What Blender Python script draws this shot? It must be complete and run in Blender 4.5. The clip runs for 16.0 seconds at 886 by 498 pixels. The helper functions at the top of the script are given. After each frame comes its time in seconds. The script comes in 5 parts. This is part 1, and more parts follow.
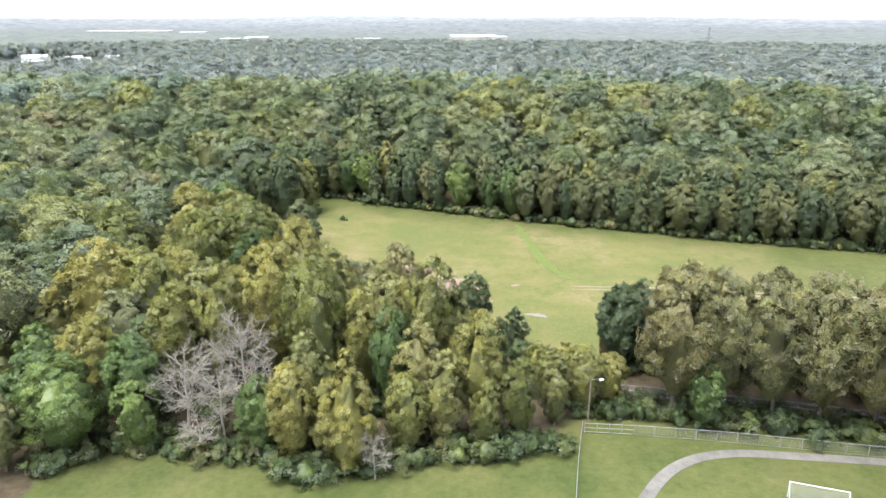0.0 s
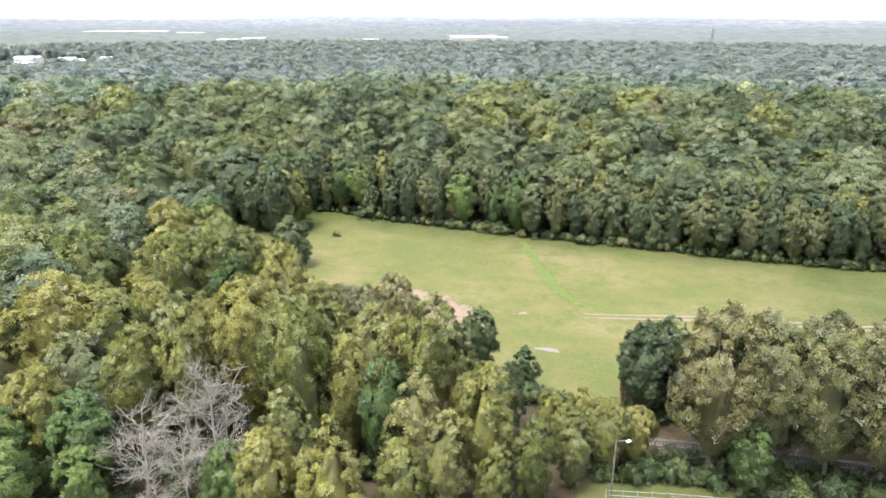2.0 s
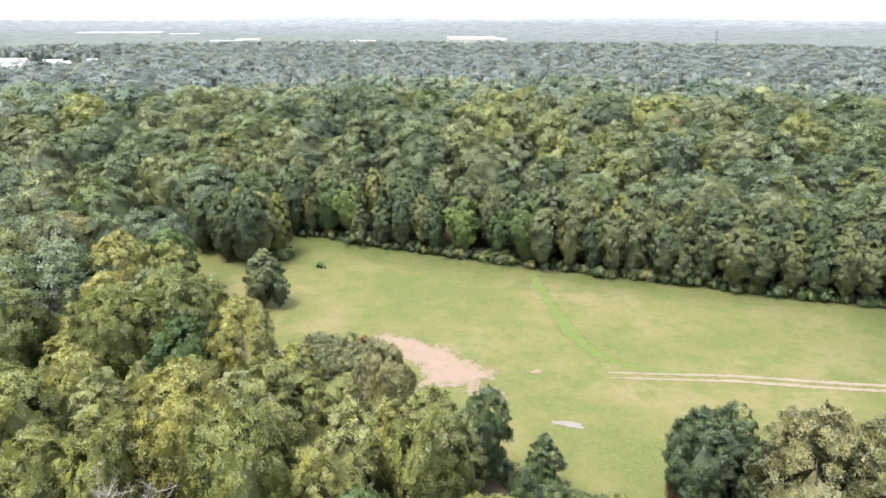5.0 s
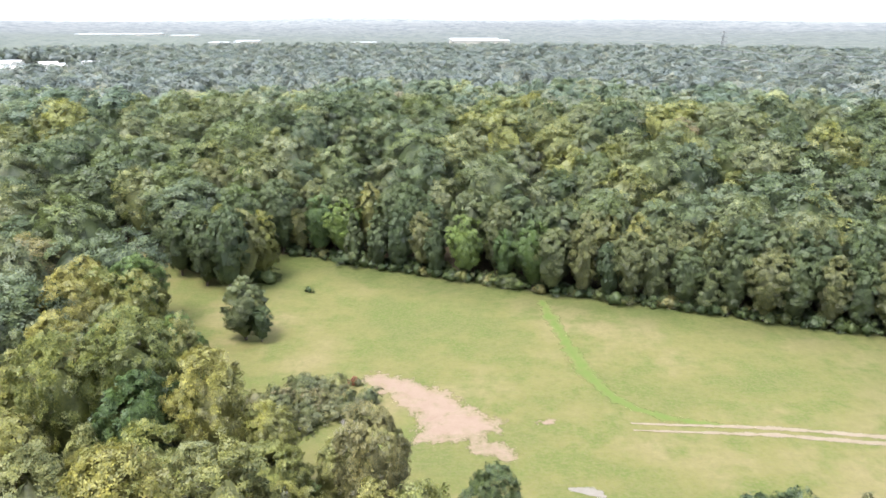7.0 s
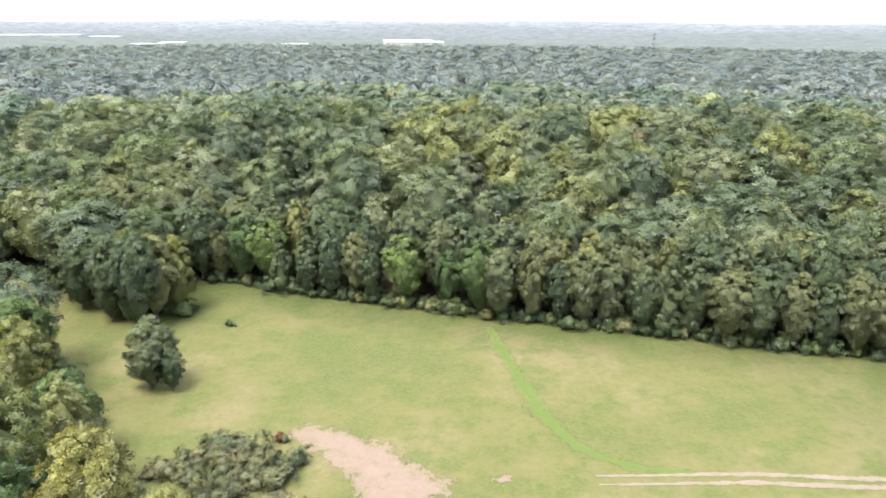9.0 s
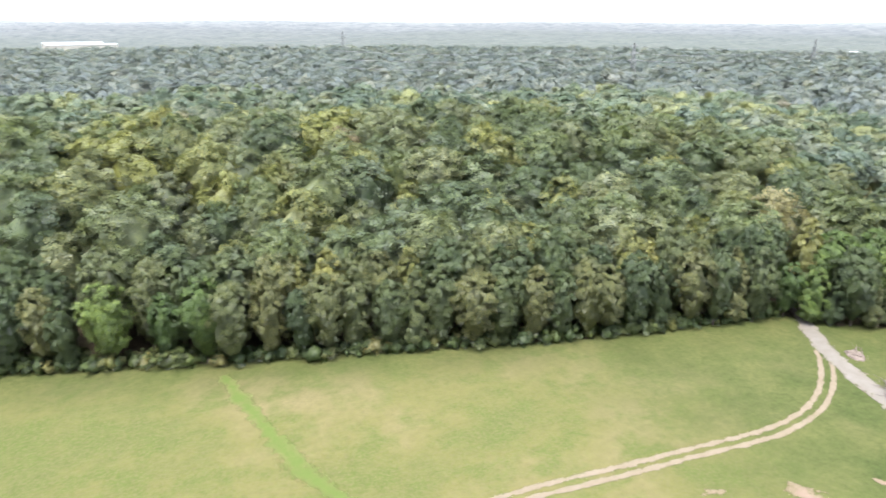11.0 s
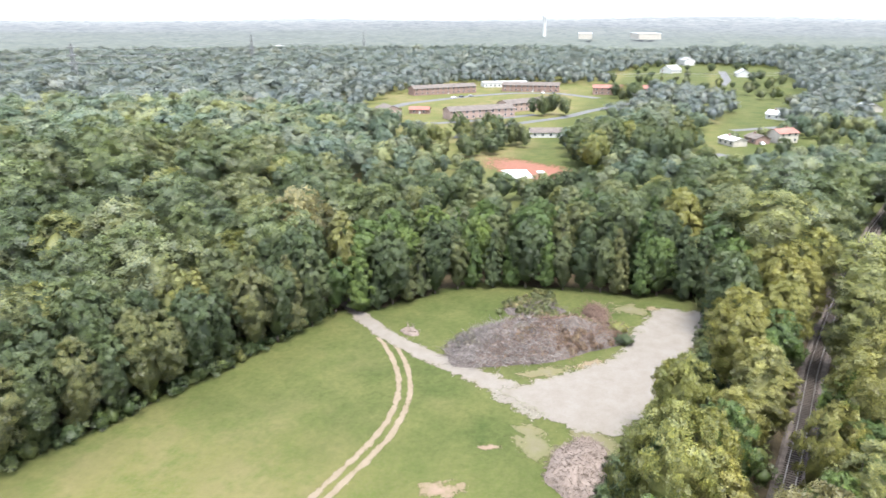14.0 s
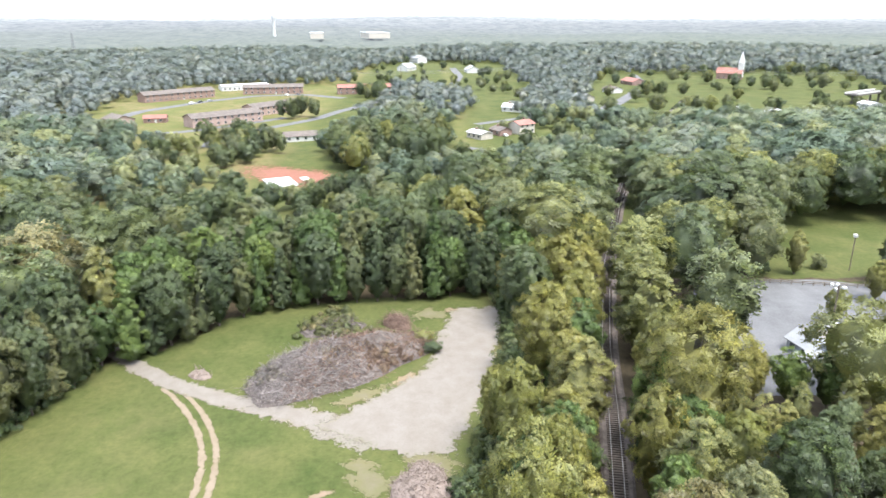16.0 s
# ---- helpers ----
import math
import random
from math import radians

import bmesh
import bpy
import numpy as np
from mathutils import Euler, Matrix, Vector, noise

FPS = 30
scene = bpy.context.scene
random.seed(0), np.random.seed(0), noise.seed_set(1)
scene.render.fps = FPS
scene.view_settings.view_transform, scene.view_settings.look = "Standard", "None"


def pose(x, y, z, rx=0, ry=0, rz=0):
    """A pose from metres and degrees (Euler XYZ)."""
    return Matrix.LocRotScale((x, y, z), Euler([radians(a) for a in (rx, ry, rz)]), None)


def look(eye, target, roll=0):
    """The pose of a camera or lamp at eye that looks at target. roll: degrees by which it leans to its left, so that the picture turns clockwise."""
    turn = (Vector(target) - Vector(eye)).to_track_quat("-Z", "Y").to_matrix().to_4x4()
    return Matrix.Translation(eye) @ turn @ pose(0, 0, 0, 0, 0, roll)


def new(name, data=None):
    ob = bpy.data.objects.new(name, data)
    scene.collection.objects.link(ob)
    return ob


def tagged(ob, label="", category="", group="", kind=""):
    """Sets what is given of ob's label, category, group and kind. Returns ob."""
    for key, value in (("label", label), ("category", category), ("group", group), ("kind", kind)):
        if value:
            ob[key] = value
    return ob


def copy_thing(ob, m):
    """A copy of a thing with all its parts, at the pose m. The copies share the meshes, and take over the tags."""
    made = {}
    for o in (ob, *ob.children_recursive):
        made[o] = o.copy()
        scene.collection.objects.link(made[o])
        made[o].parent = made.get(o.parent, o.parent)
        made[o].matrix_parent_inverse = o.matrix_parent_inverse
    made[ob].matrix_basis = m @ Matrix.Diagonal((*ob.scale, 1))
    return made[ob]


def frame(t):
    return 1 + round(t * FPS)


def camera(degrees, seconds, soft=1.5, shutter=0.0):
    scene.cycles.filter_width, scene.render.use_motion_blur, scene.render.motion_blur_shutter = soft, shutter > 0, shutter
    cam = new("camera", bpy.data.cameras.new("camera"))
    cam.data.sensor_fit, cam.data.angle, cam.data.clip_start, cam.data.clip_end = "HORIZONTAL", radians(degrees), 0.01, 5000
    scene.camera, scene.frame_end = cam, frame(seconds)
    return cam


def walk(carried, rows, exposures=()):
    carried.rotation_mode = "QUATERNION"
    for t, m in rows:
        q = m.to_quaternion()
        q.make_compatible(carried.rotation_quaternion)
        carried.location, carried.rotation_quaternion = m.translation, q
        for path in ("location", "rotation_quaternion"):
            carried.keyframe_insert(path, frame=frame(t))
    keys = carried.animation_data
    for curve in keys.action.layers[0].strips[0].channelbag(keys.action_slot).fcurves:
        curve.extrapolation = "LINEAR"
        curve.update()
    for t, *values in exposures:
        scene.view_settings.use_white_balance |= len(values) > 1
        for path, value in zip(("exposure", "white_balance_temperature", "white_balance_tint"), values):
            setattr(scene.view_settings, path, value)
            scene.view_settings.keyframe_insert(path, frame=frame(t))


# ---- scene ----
cam = camera(63.8, 16.0, shutter=0.3)
PATH = [
    (0, (1.051, -0.171, 62.639), (1.019, 1.727, 62.009), 0.0),
    (0.5, (0.947, 3.704, 62.659), (0.915, 5.602, 62.029), 0.0),
    (1, (0.85, 7.694, 62.705), (0.818, 9.592, 62.075), 0.0),
    (1.5, (0.74, 11.787, 62.77), (0.709, 13.685, 62.14), -0.0),
    (2, (0.572, 15.986, 62.853), (0.541, 17.884, 62.224), -0.0),
    (2.5, (0.403, 20.332, 62.882), (0.374, 22.23, 62.254), 0.0),
    (3, (0.29, 24.787, 62.864), (0.262, 26.685, 62.234), -0.0),
    (3.5, (0.105, 29.301, 62.919), (0.08, 31.199, 62.289), 0.0),
    (4, (0.001, 33.692, 62.969), (-0.023, 35.59, 62.34), 0.0),
    (6.5, (0.234, 55.185, 62.916), (0.204, 57.085, 62.291), 0.0),
    (7, (0.219, 59.289, 62.892), (0.188, 61.189, 62.268), 0.0),
    (7.5, (0.22, 63.296, 62.862), (0.196, 65.196, 62.239), -0.0),
    (8, (0.269, 67.277, 62.854), (0.282, 69.177, 62.231), -0.1),
    (8.2, (0.316, 68.87, 62.85), (0.346, 70.771, 62.228), -0.0),
    (10.3, (1.06, 85.539, 62.573), (1.629, 87.354, 61.954), 0.1),
    (10.5, (1.116, 87.127, 62.563), (1.784, 88.907, 61.943), 0.1),
    (11, (1.186, 91.055, 62.515), (2.079, 92.734, 61.895), 0.1),
    (11.5, (1.384, 94.867, 62.484), (2.485, 96.417, 61.864), 0.1),
    (12, (1.822, 98.513, 62.472), (3.111, 99.91, 61.851), 0.1),
    (12.5, (2.518, 101.977, 62.483), (3.973, 103.201, 61.861), 0.0),
    (13, (3.562, 105.342, 62.511), (5.158, 106.373, 61.888), -0.1),
    (13.5, (4.829, 108.573, 62.511), (6.538, 109.403, 61.886), -0.1),
    (14, (6.388, 111.625, 62.557), (8.174, 112.271, 61.931), -0.1),
    (14.5, (8.125, 114.402, 62.606), (9.968, 114.862, 61.979), -0.1),
    (15, (9.961, 117.051, 62.642), (11.84, 117.326, 62.014), -0.1),
    (15.5, (12.082, 119.383, 62.649), (13.977, 119.502, 62.021), -0.0),
    (16, (14.249, 121.47, 62.634), (16.148, 121.44, 62.006), -0.0),
]
walk(cam, [(t, look(eye, target, roll)) for t, eye, target, roll in PATH])

# ---------------------------------------------------------------- sky, sun, exposure
SUN_HEIGHT, SUN_TURN = 68.0, 222.0
world = bpy.data.worlds.new("overcast_sky")
scene.world = world
world.use_nodes = True
wt = world.node_tree
wt.nodes.clear()
sky = wt.nodes.new("ShaderNodeTexSky")
sky.sky_type, sky.sun_disc = "NISHITA", False
sky.sun_elevation, sky.sun_rotation = radians(SUN_HEIGHT), radians(SUN_TURN)
sky.air_density, sky.dust_density, sky.ozone_density = 1.0, 4.0, 1.0
veil = wt.nodes.new("ShaderNodeHueSaturation")      # a closed, even cloud layer greys the sky
veil.inputs["Saturation"].default_value = 0.22
cloud = wt.nodes.new("ShaderNodeMixRGB")
cloud.inputs[0].default_value = 0.75
cloud.inputs[2].default_value = (8.6, 9.6, 11.6, 1)
back = wt.nodes.new("ShaderNodeBackground")
back.inputs["Strength"].default_value = 0.100
wout = wt.nodes.new("ShaderNodeOutputWorld")
wt.links.new(sky.outputs[0], veil.inputs["Color"])
wt.links.new(veil.outputs[0], cloud.inputs[1])
up_dir = wt.nodes.new("ShaderNodeTexCoord")
split = wt.nodes.new("ShaderNodeSeparateXYZ")
lift = wt.nodes.new("ShaderNodeMapRange")           # an overcast sky is brightest overhead
for i, v in enumerate((0.0, 1.0, 0.72, 1.5)):
    lift.inputs[i + 1].default_value = v
dome = wt.nodes.new("ShaderNodeMixRGB")
dome.blend_type = "MULTIPLY"
dome.inputs[0].default_value = 1.0
wt.links.new(up_dir.outputs["Generated"], split.inputs[0])
wt.links.new(split.outputs["Z"], lift.inputs[0])
wt.links.new(cloud.outputs[0], dome.inputs[1])
wt.links.new(lift.outputs[0], dome.inputs[2])
wt.links.new(dome.outputs[0], back.inputs["Color"])
wt.links.new(back.outputs[0], wout.inputs["Surface"])

sun_data = bpy.data.lights.new("sun", "SUN")
sun_data.energy, sun_data.angle, sun_data.color = 2.9, radians(24), (1.0, 0.965, 0.90)
sun = new("sun", sun_data)
_a, _e = radians(SUN_TURN), radians(SUN_HEIGHT)
sun.matrix_basis = look((0, 0, 300), (-math.sin(_a) * math.cos(_e), -math.cos(_a) * math.cos(_e), 300 - math.sin(_e)))
scene.view_settings.exposure = 1.42

# ---------------------------------------------------------------- materials
class Nodes:
    """Short hand for a node tree."""
    def __init__(self, name):
        self.mat = bpy.data.materials.new(name)
        self.mat.use_nodes = True
        self.t = self.mat.node_tree
        self.t.nodes.clear()
        self.out = self.t.nodes.new("ShaderNodeOutputMaterial")

    def n(self, kind, **values):
        node = self.t.nodes.new("ShaderNode" + kind)
        for key, v in values.items():
            node.inputs[key.replace("_", " ")].default_value = v
        return node

    def link(self, a, b):
        self.t.links.new(a, b)

    def where(self):
        return self.n("NewGeometry").outputs["Position"]

    def noise(self, scale, detail=4.0, rough=0.6, at=None):
        node = self.n("TexNoise", Scale=scale, Detail=detail, Roughness=rough)
        self.link(at or self.where(), node.inputs["Vector"])
        return node.outputs["Fac"]

    def ramp(self, fac, stops):
        node = self.n("ValToRGB")
        els = node.color_ramp.elements
        while len(els) < len(stops):
            els.new(0.5)
        for el, (p, c) in zip(els, stops):
            el.position, el.color = p, (*c, 1) if len(c) == 3 else c
        self.link(fac, node.inputs[0])
        return node.outputs[0]

    def range(self, v, a, b, c=0.0, d=1.0):
        node = self.n("MapRange")
        for i, x in enumerate((a, b, c, d)):
            node.inputs[i + 1].default_value = x
        self.link(v, node.inputs[0])
        return node.outputs[0]

    def mix(self, fac, a, b, how="MIX"):
        node = self.n("MixRGB")
        node.blend_type = how
        for s, v in zip(node.inputs, (fac, a, b)):
            if hasattr(v, "is_linked"):
                self.link(v, s)
            else:
                s.default_value = v if isinstance(v, float) else (*v, 1)
        return node.outputs[0]

    def math(self, op, a, b=0.0):
        node = self.n("Math")
        node.operation = op
        for s, v in zip(node.inputs, (a, b)):
            if hasattr(v, "is_linked"):
                self.link(v, s)
            else:
                s.default_value = v
        return node.outputs[0]

    def attr(self, name):
        node = self.n("Attribute")
        node.attribute_name = name
        return node.outputs["Fac"]

    def finish(self, color, rough=0.9, metal=0.0, bump=None, height=0.1, spec=0.3):
        b = self.n("BsdfPrincipled")
        for s, v in (("Base Color", color), ("Roughness", rough), ("Metallic", metal), ("Specular IOR Level", spec)):
            if hasattr(v, "is_linked"):
                self.link(v, b.inputs[s])
            else:
                b.inputs[s].default_value = (*v, 1) if isinstance(v, tuple) else v
        if bump is not None:
            k = self.n("Bump", Strength=0.8, Distance=height)
            self.link(bump, k.inputs["Height"])
            self.link(k.outputs[0], b.inputs["Normal"])
        self.link(b.outputs[0], self.out.inputs[0])
        return self.mat


def plain(name, color, rough=0.7, metal=0.0, wear=0.25, scale=3.0):
    """A solid colour with two scales of wear and grain."""
    m = Nodes(name)
    big, fine = m.noise(scale * 0.2), m.noise(scale * 4)
    v = m.math("ADD", m.range(big, 0.3, 0.7, 1 - wear, 1 + wear * 0.5), m.range(fine, 0.3, 0.7, -wear * 0.4, wear * 0.4))
    c = m.mix(1.0, color, m.mix(1.0, (1.0, 1.0, 1.0), v, "MULTIPLY"), "MULTIPLY")
    return m.finish(c, rough, metal, fine, 0.01)


def grass_color(m):
    """Mown, thin late-summer grass: green with yellow and brown drifts."""
    broad = m.noise(0.028, 5.0, 0.6)
    mid = m.noise(0.13, 5.0, 0.65)
    fine = m.noise(1.7, 6.0, 0.7)
    c = m.ramp(broad, [(0.38, (0.084, 0.096, 0.030)), (0.5, (0.118, 0.112, 0.040)), (0.61, (0.156, 0.130, 0.064))])
    c = m.mix(m.range(mid, 0.46, 0.62, 0.0, 0.8), c, (0.076, 0.096, 0.025))
    c = m.mix(m.range(fine, 0.42, 0.66, 0.0, 0.65), c, (0.126, 0.112, 0.056))
    tufts = m.noise(0.62, 8.0, 0.78)
    c = m.mix(1.0, c, m.ramp(tufts, [(0.34, (0.88, 0.90, 0.87)), (0.5, (1.0, 1.0, 1.0)), (0.68, (1.10, 1.09, 1.12))]), "MULTIPLY")
    return c, fine


def dirt_color(m, pale, tan, dark):
    a, b = m.noise(0.35, 5.0, 0.65), m.noise(3.0, 5.0, 0.7)
    c = m.mix(m.range(a, 0.35, 0.7), pale, tan)
    return m.mix(m.range(b, 0.5, 0.8, 0.0, 0.55), c, dark), b


def ground_material():
    m = Nodes("ground")
    c, fine = grass_color(m)
    lush = m.ramp(m.noise(0.09, 5.0, 0.65), [(0.35, (0.044, 0.060, 0.018)), (0.65, (0.078, 0.086, 0.030))])
    lush = m.mix(1.0, lush, m.ramp(m.noise(0.8, 8.0, 0.78), [(0.34, (0.70, 0.76, 0.70)), (0.5, (1.0, 1.0, 1.0)), (0.68, (1.28, 1.24, 1.2))]), "MULTIPLY")
    c = m.mix(m.math("MULTIPLY", m.attr("lush"), m.range(m.noise(0.06, 4.0), 0.25, 0.6, 0.6, 1.0)), c, lush)
    litter = m.ramp(m.noise(0.5, 5.0, 0.7), [(0.3, (0.035, 0.028, 0.018)), (0.7, (0.085, 0.068, 0.042))])
    edge = m.math("ADD", m.attr("woods"), m.range(m.noise(0.35, 4.0), 0.0, 1.0, -0.45, 0.45))
    c = m.mix(m.range(edge, 0.42, 0.62), c, litter)
    return m.finish(c, 0.95, 0.0, fine, 0.06, 0.1)


def patch_material(name, pale, tan, dark, lo=0.25, hi=0.55, tufts=0.0):
    """Bare earth or gravel whose rim breaks up into the grass around it."""
    m = Nodes(name)
    grass, fine = grass_color(m)
    c, grain = dirt_color(m, pale, tan, dark)
    cover = m.math("ADD", m.attr("cover"), m.range(m.noise(0.42, 6.0, 0.75), 0.2, 0.8, -0.6 - tufts, 0.55 - tufts))
    c = m.mix(m.range(cover, lo - 0.12, lo + (hi - lo) * 1.1), grass, c)
    m.finish(c, 0.95, 0.0, grain, 0.04, 0.15)
    thin, clear = m.n("MixShader"), m.n("BsdfTransparent")      # the grass below shows where the cover thins out
    m.link(m.range(cover, lo + 0.35 * (hi - lo), lo + 0.35 * (hi - lo) + 0.06), thin.inputs[0])
    m.link(clear.outputs[0], thin.inputs[1])
    m.link(m.out.inputs[0].links[0].from_socket, thin.inputs[2])
    m.link(thin.outputs[0], m.out.inputs[0])
    return m.mat


def leaf_material(name, stops, source="object", through_leaf=0.22, cells=2.1, broad=0.35, spark=0.42, grain=2.4, vary=1.0):
    """Leaf sprays: each tree has its own tint, each spray and each leaf its own shade and lie."""
    m = Nodes(name)
    own = m.n("ObjectInfo").outputs["Random"] if source == "object" else m.attr("tint")
    spray = m.n("NewGeometry").outputs["Random Per Island"]
    place, bough = m.n("Attribute"), m.n("Attribute")
    place.attribute_name, bough.attribute_name = "spread", "bough"
    shift, at = m.n("CombineXYZ"), m.n("VectorMath")
    m.link(m.math("MULTIPLY", spray, 57.0), shift.inputs["X"])
    m.link(m.math("MULTIPLY", spray, 131.0), shift.inputs["Y"])
    at.operation = "ADD"
    m.link(place.outputs["Vector"], at.inputs[0])
    m.link(shift.outputs[0], at.inputs[1])
    leaf = m.n("TexVoronoi", Scale=cells, Randomness=1.0)
    leaf.voronoi_dimensions = "2D"
    m.link(at.outputs[0], leaf.inputs["Vector"])
    pick = m.n("SeparateColor")
    m.link(leaf.outputs["Color"], pick.inputs[0])

    c = m.ramp(own, stops)
    c = m.mix(1.0, c, m.ramp(m.noise(broad, 3.0, 0.6), [(0.3, (0.80, 0.82, 0.88)), (0.5, (1.0, 1.0, 1.0)), (0.7, (1.20, 1.16, 1.0))]), "MULTIPLY")
    c = m.mix(1.0, c, m.ramp(spray, [(0.0, (0.85, 0.87, 0.89)), (0.5, (1.0, 1.0, 1.0)), (1.0, (1.16, 1.14, 1.06))]), "MULTIPLY")
    c = m.mix(1.0, c, m.ramp(pick.outputs[1], [(0.0, (1 - 0.34 * vary, 1 - 0.30 * vary, 1 - 0.28 * vary)), (0.5, (1.0, 1.0, 1.0)), (1.0, (1 + 0.36 * vary, 1 + 0.31 * vary, 1 + 0.06 * vary))]), "MULTIPLY")

    c = m.mix(1.0, c, m.ramp(m.noise(grain, 3.0, 0.7), [(0.35, (0.80, 0.82, 0.85)), (0.65, (1.16, 1.14, 1.08))]), "MULTIPLY")
    turned, jitter, tilt = m.n("VectorTransform"), m.n("VectorMath"), m.n("VectorMath")
    turned.vector_type, turned.convert_from, turned.convert_to = "NORMAL", "OBJECT", "WORLD"
    m.link(bough.outputs["Vector"], turned.inputs[0])
    jitter.operation, tilt.operation = "MULTIPLY_ADD", "NORMALIZE"
    m.link(leaf.outputs["Color"], jitter.inputs[0])
    jitter.inputs[1].default_value = (2 * spark, 2 * spark, 2 * spark)
    jitter.inputs[2].default_value = (-spark, -spark, -spark)
    both = m.n("VectorMath")
    m.link(turned.outputs[0], both.inputs[0])
    m.link(jitter.outputs[0], both.inputs[1])
    m.link(both.outputs[0], tilt.inputs[0])

    d, tr, g, mx, add = m.n("BsdfDiffuse"), m.n("BsdfTranslucent"), m.n("BsdfGlossy", Roughness=0.55), m.n("MixShader"), m.n("MixShader")
    m.link(c, d.inputs[0])
    m.link(tilt.outputs[0], d.inputs["Normal"])
    m.link(m.mix(1.0, c, (1.1, 1.25, 0.6), "MULTIPLY"), tr.inputs[0])
    mx.inputs[0].default_value = through_leaf
    m.link(d.outputs[0], mx.inputs[1])
    m.link(tr.outputs[0], mx.inputs[2])
    add.inputs[0].default_value = 0.035
    m.link(mx.outputs[0], add.inputs[1])
    m.link(g.outputs[0], add.inputs[2])
    out_from = m.n("VectorMath")            # leaves thin out towards the rim of a spray
    out_from.operation = "LENGTH"
    m.link(place.outputs["Vector"], out_from.inputs[0])
    reach_in = m.math("ADD", m.range(out_from.outputs["Value"], 0.2, 1.25, 0.40, 0.14), m.math("MULTIPLY", pick.outputs[0], 0.16))
    body = m.n("SeparateXYZ")               # the dense inner body has no gaps
    m.link(place.outputs["Vector"], body.inputs[0])
    full = m.math("MAXIMUM", m.math("GREATER_THAN", body.outputs["Z"], 0.5), m.math("LESS_THAN", leaf.outputs["Distance"], reach_in))
    cut, clear = m.n("MixShader"), m.n("BsdfTransparent")
    m.link(full, cut.inputs[0])
    m.link(clear.outputs[0], cut.inputs[1])
    m.link(add.outputs[0], cut.inputs[2])
    m.link(cut.outputs[0], m.out.inputs[0])
    return m.mat


def bark_material(name, a, b):
    m = Nodes(name)
    f = m.noise(2.5, 5.0, 0.7)
    return m.finish(m.mix(m.range(f, 0.35, 0.7), a, b), 0.95, 0.0, f, 0.03, 0.1)


DEEP, MID, OLIVE = (0.064, 0.090, 0.042), (0.106, 0.132, 0.056), (0.152, 0.164, 0.060)
GREY, BLUE = (0.128, 0.144, 0.080), (0.080, 0.106, 0.060)
WOODS = [(0.0, DEEP), (0.2, BLUE), (0.45, MID), (0.65, GREY), (0.85, OLIVE), (0.95, (0.190, 0.200, 0.070)), (1.0, (0.165, 0.135, 0.090))]
M_LEAF = {
    "woods": leaf_material("woods_leaf", WOODS, "tint"),
    # woods colours made paler and bluer: haze painted into the leaves
    "hazy_middle": leaf_material("hazy_middle_leaf", [(p, (r * 1.36, g * 1.38, b * 2.0)) for p, (r, g, b) in WOODS], "tint", broad=0.2, grain=1.2, spark=0.28, vary=0.5),
    # paler and bluer still, with the haze of distance put into the colour
    "distant": leaf_material("hazy_distant_leaf", [(0.0, (0.118, 0.145, 0.146)), (0.5, (0.140, 0.165, 0.164)), (0.85, (0.158, 0.176, 0.166)), (1.0, (0.172, 0.184, 0.162))], "tint", broad=0.1, grain=0.5, spark=0.2, vary=0.3),
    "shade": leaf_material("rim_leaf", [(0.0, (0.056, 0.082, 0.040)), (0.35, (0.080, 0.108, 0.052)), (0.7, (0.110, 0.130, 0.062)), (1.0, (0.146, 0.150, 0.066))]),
    "brush": leaf_material("undergrowth_leaf", [(0.0, (0.046, 0.072, 0.030)), (0.5, (0.070, 0.098, 0.036)), (0.85, (0.100, 0.118, 0.044)), (1.0, (0.150, 0.140, 0.058))], "tint"),
    "mixed": leaf_material("mixed_leaf", [(0.0, (0.100, 0.131, 0.067)), (0.3, (0.131, 0.161, 0.081)), (0.6, (0.158, 0.172, 0.092)), (1.0, (0.184, 0.191, 0.079))]),
    "olive": leaf_material("olive_leaf", [(0.0, (0.128, 0.146, 0.045)), (0.4, (0.184, 0.184, 0.054)), (1.0, (0.234, 0.214, 0.066))]),
    "gold": leaf_material("golden_leaf", [(0.0, (0.146, 0.162, 0.048)), (0.5, (0.180, 0.188, 0.058)), (1.0, (0.212, 0.200, 0.064))]),
    "green": leaf_material("green_leaf", [(0.0, (0.064, 0.104, 0.036)), (0.6, (0.096, 0.145, 0.045)), (1.0, (0.150, 0.205, 0.056))]),
    "pale": leaf_material("pale_leaf", [(0.0, (0.160, 0.170, 0.064)), (0.6, (0.190, 0.192, 0.070)), (1.0, (0.216, 0.204, 0.084))]),
    "dark": leaf_material("dark_leaf", [(0.0, (0.050, 0.076, 0.034)), (1.0, (0.080, 0.106, 0.044))]),
    "dead": leaf_material("dead_brown_leaf", [(0.0, (0.120, 0.078, 0.060)), (0.5, (0.190, 0.130, 0.100)), (1.0, (0.245, 0.190, 0.155))], "tint"),
    "brown": leaf_material("olive_brown_leaf", [(0.0, (0.118, 0.122, 0.056)), (0.5, (0.140, 0.138, 0.062)), (1.0, (0.165, 0.150, 0.068))]),
    "weed": leaf_material("weed_leaf", [(0.0, (0.090, 0.108, 0.046)), (0.6, (0.130, 0.130, 0.062)), (1.0, (0.175, 0.150, 0.085))], "tint"),
    "twig": leaf_material("bleached_twig_mat", [(0.0, (0.150, 0.132, 0.126)), (1.0, (0.260, 0.235, 0.225))], "tint"),
    "rust": leaf_material("rusty_leaf", [(0.0, (0.20, 0.08, 0.045)), (1.0, (0.26, 0.10, 0.06))]),
}
M_BARK = bark_material("bark", (0.075, 0.06, 0.045), (0.16, 0.14, 0.115))
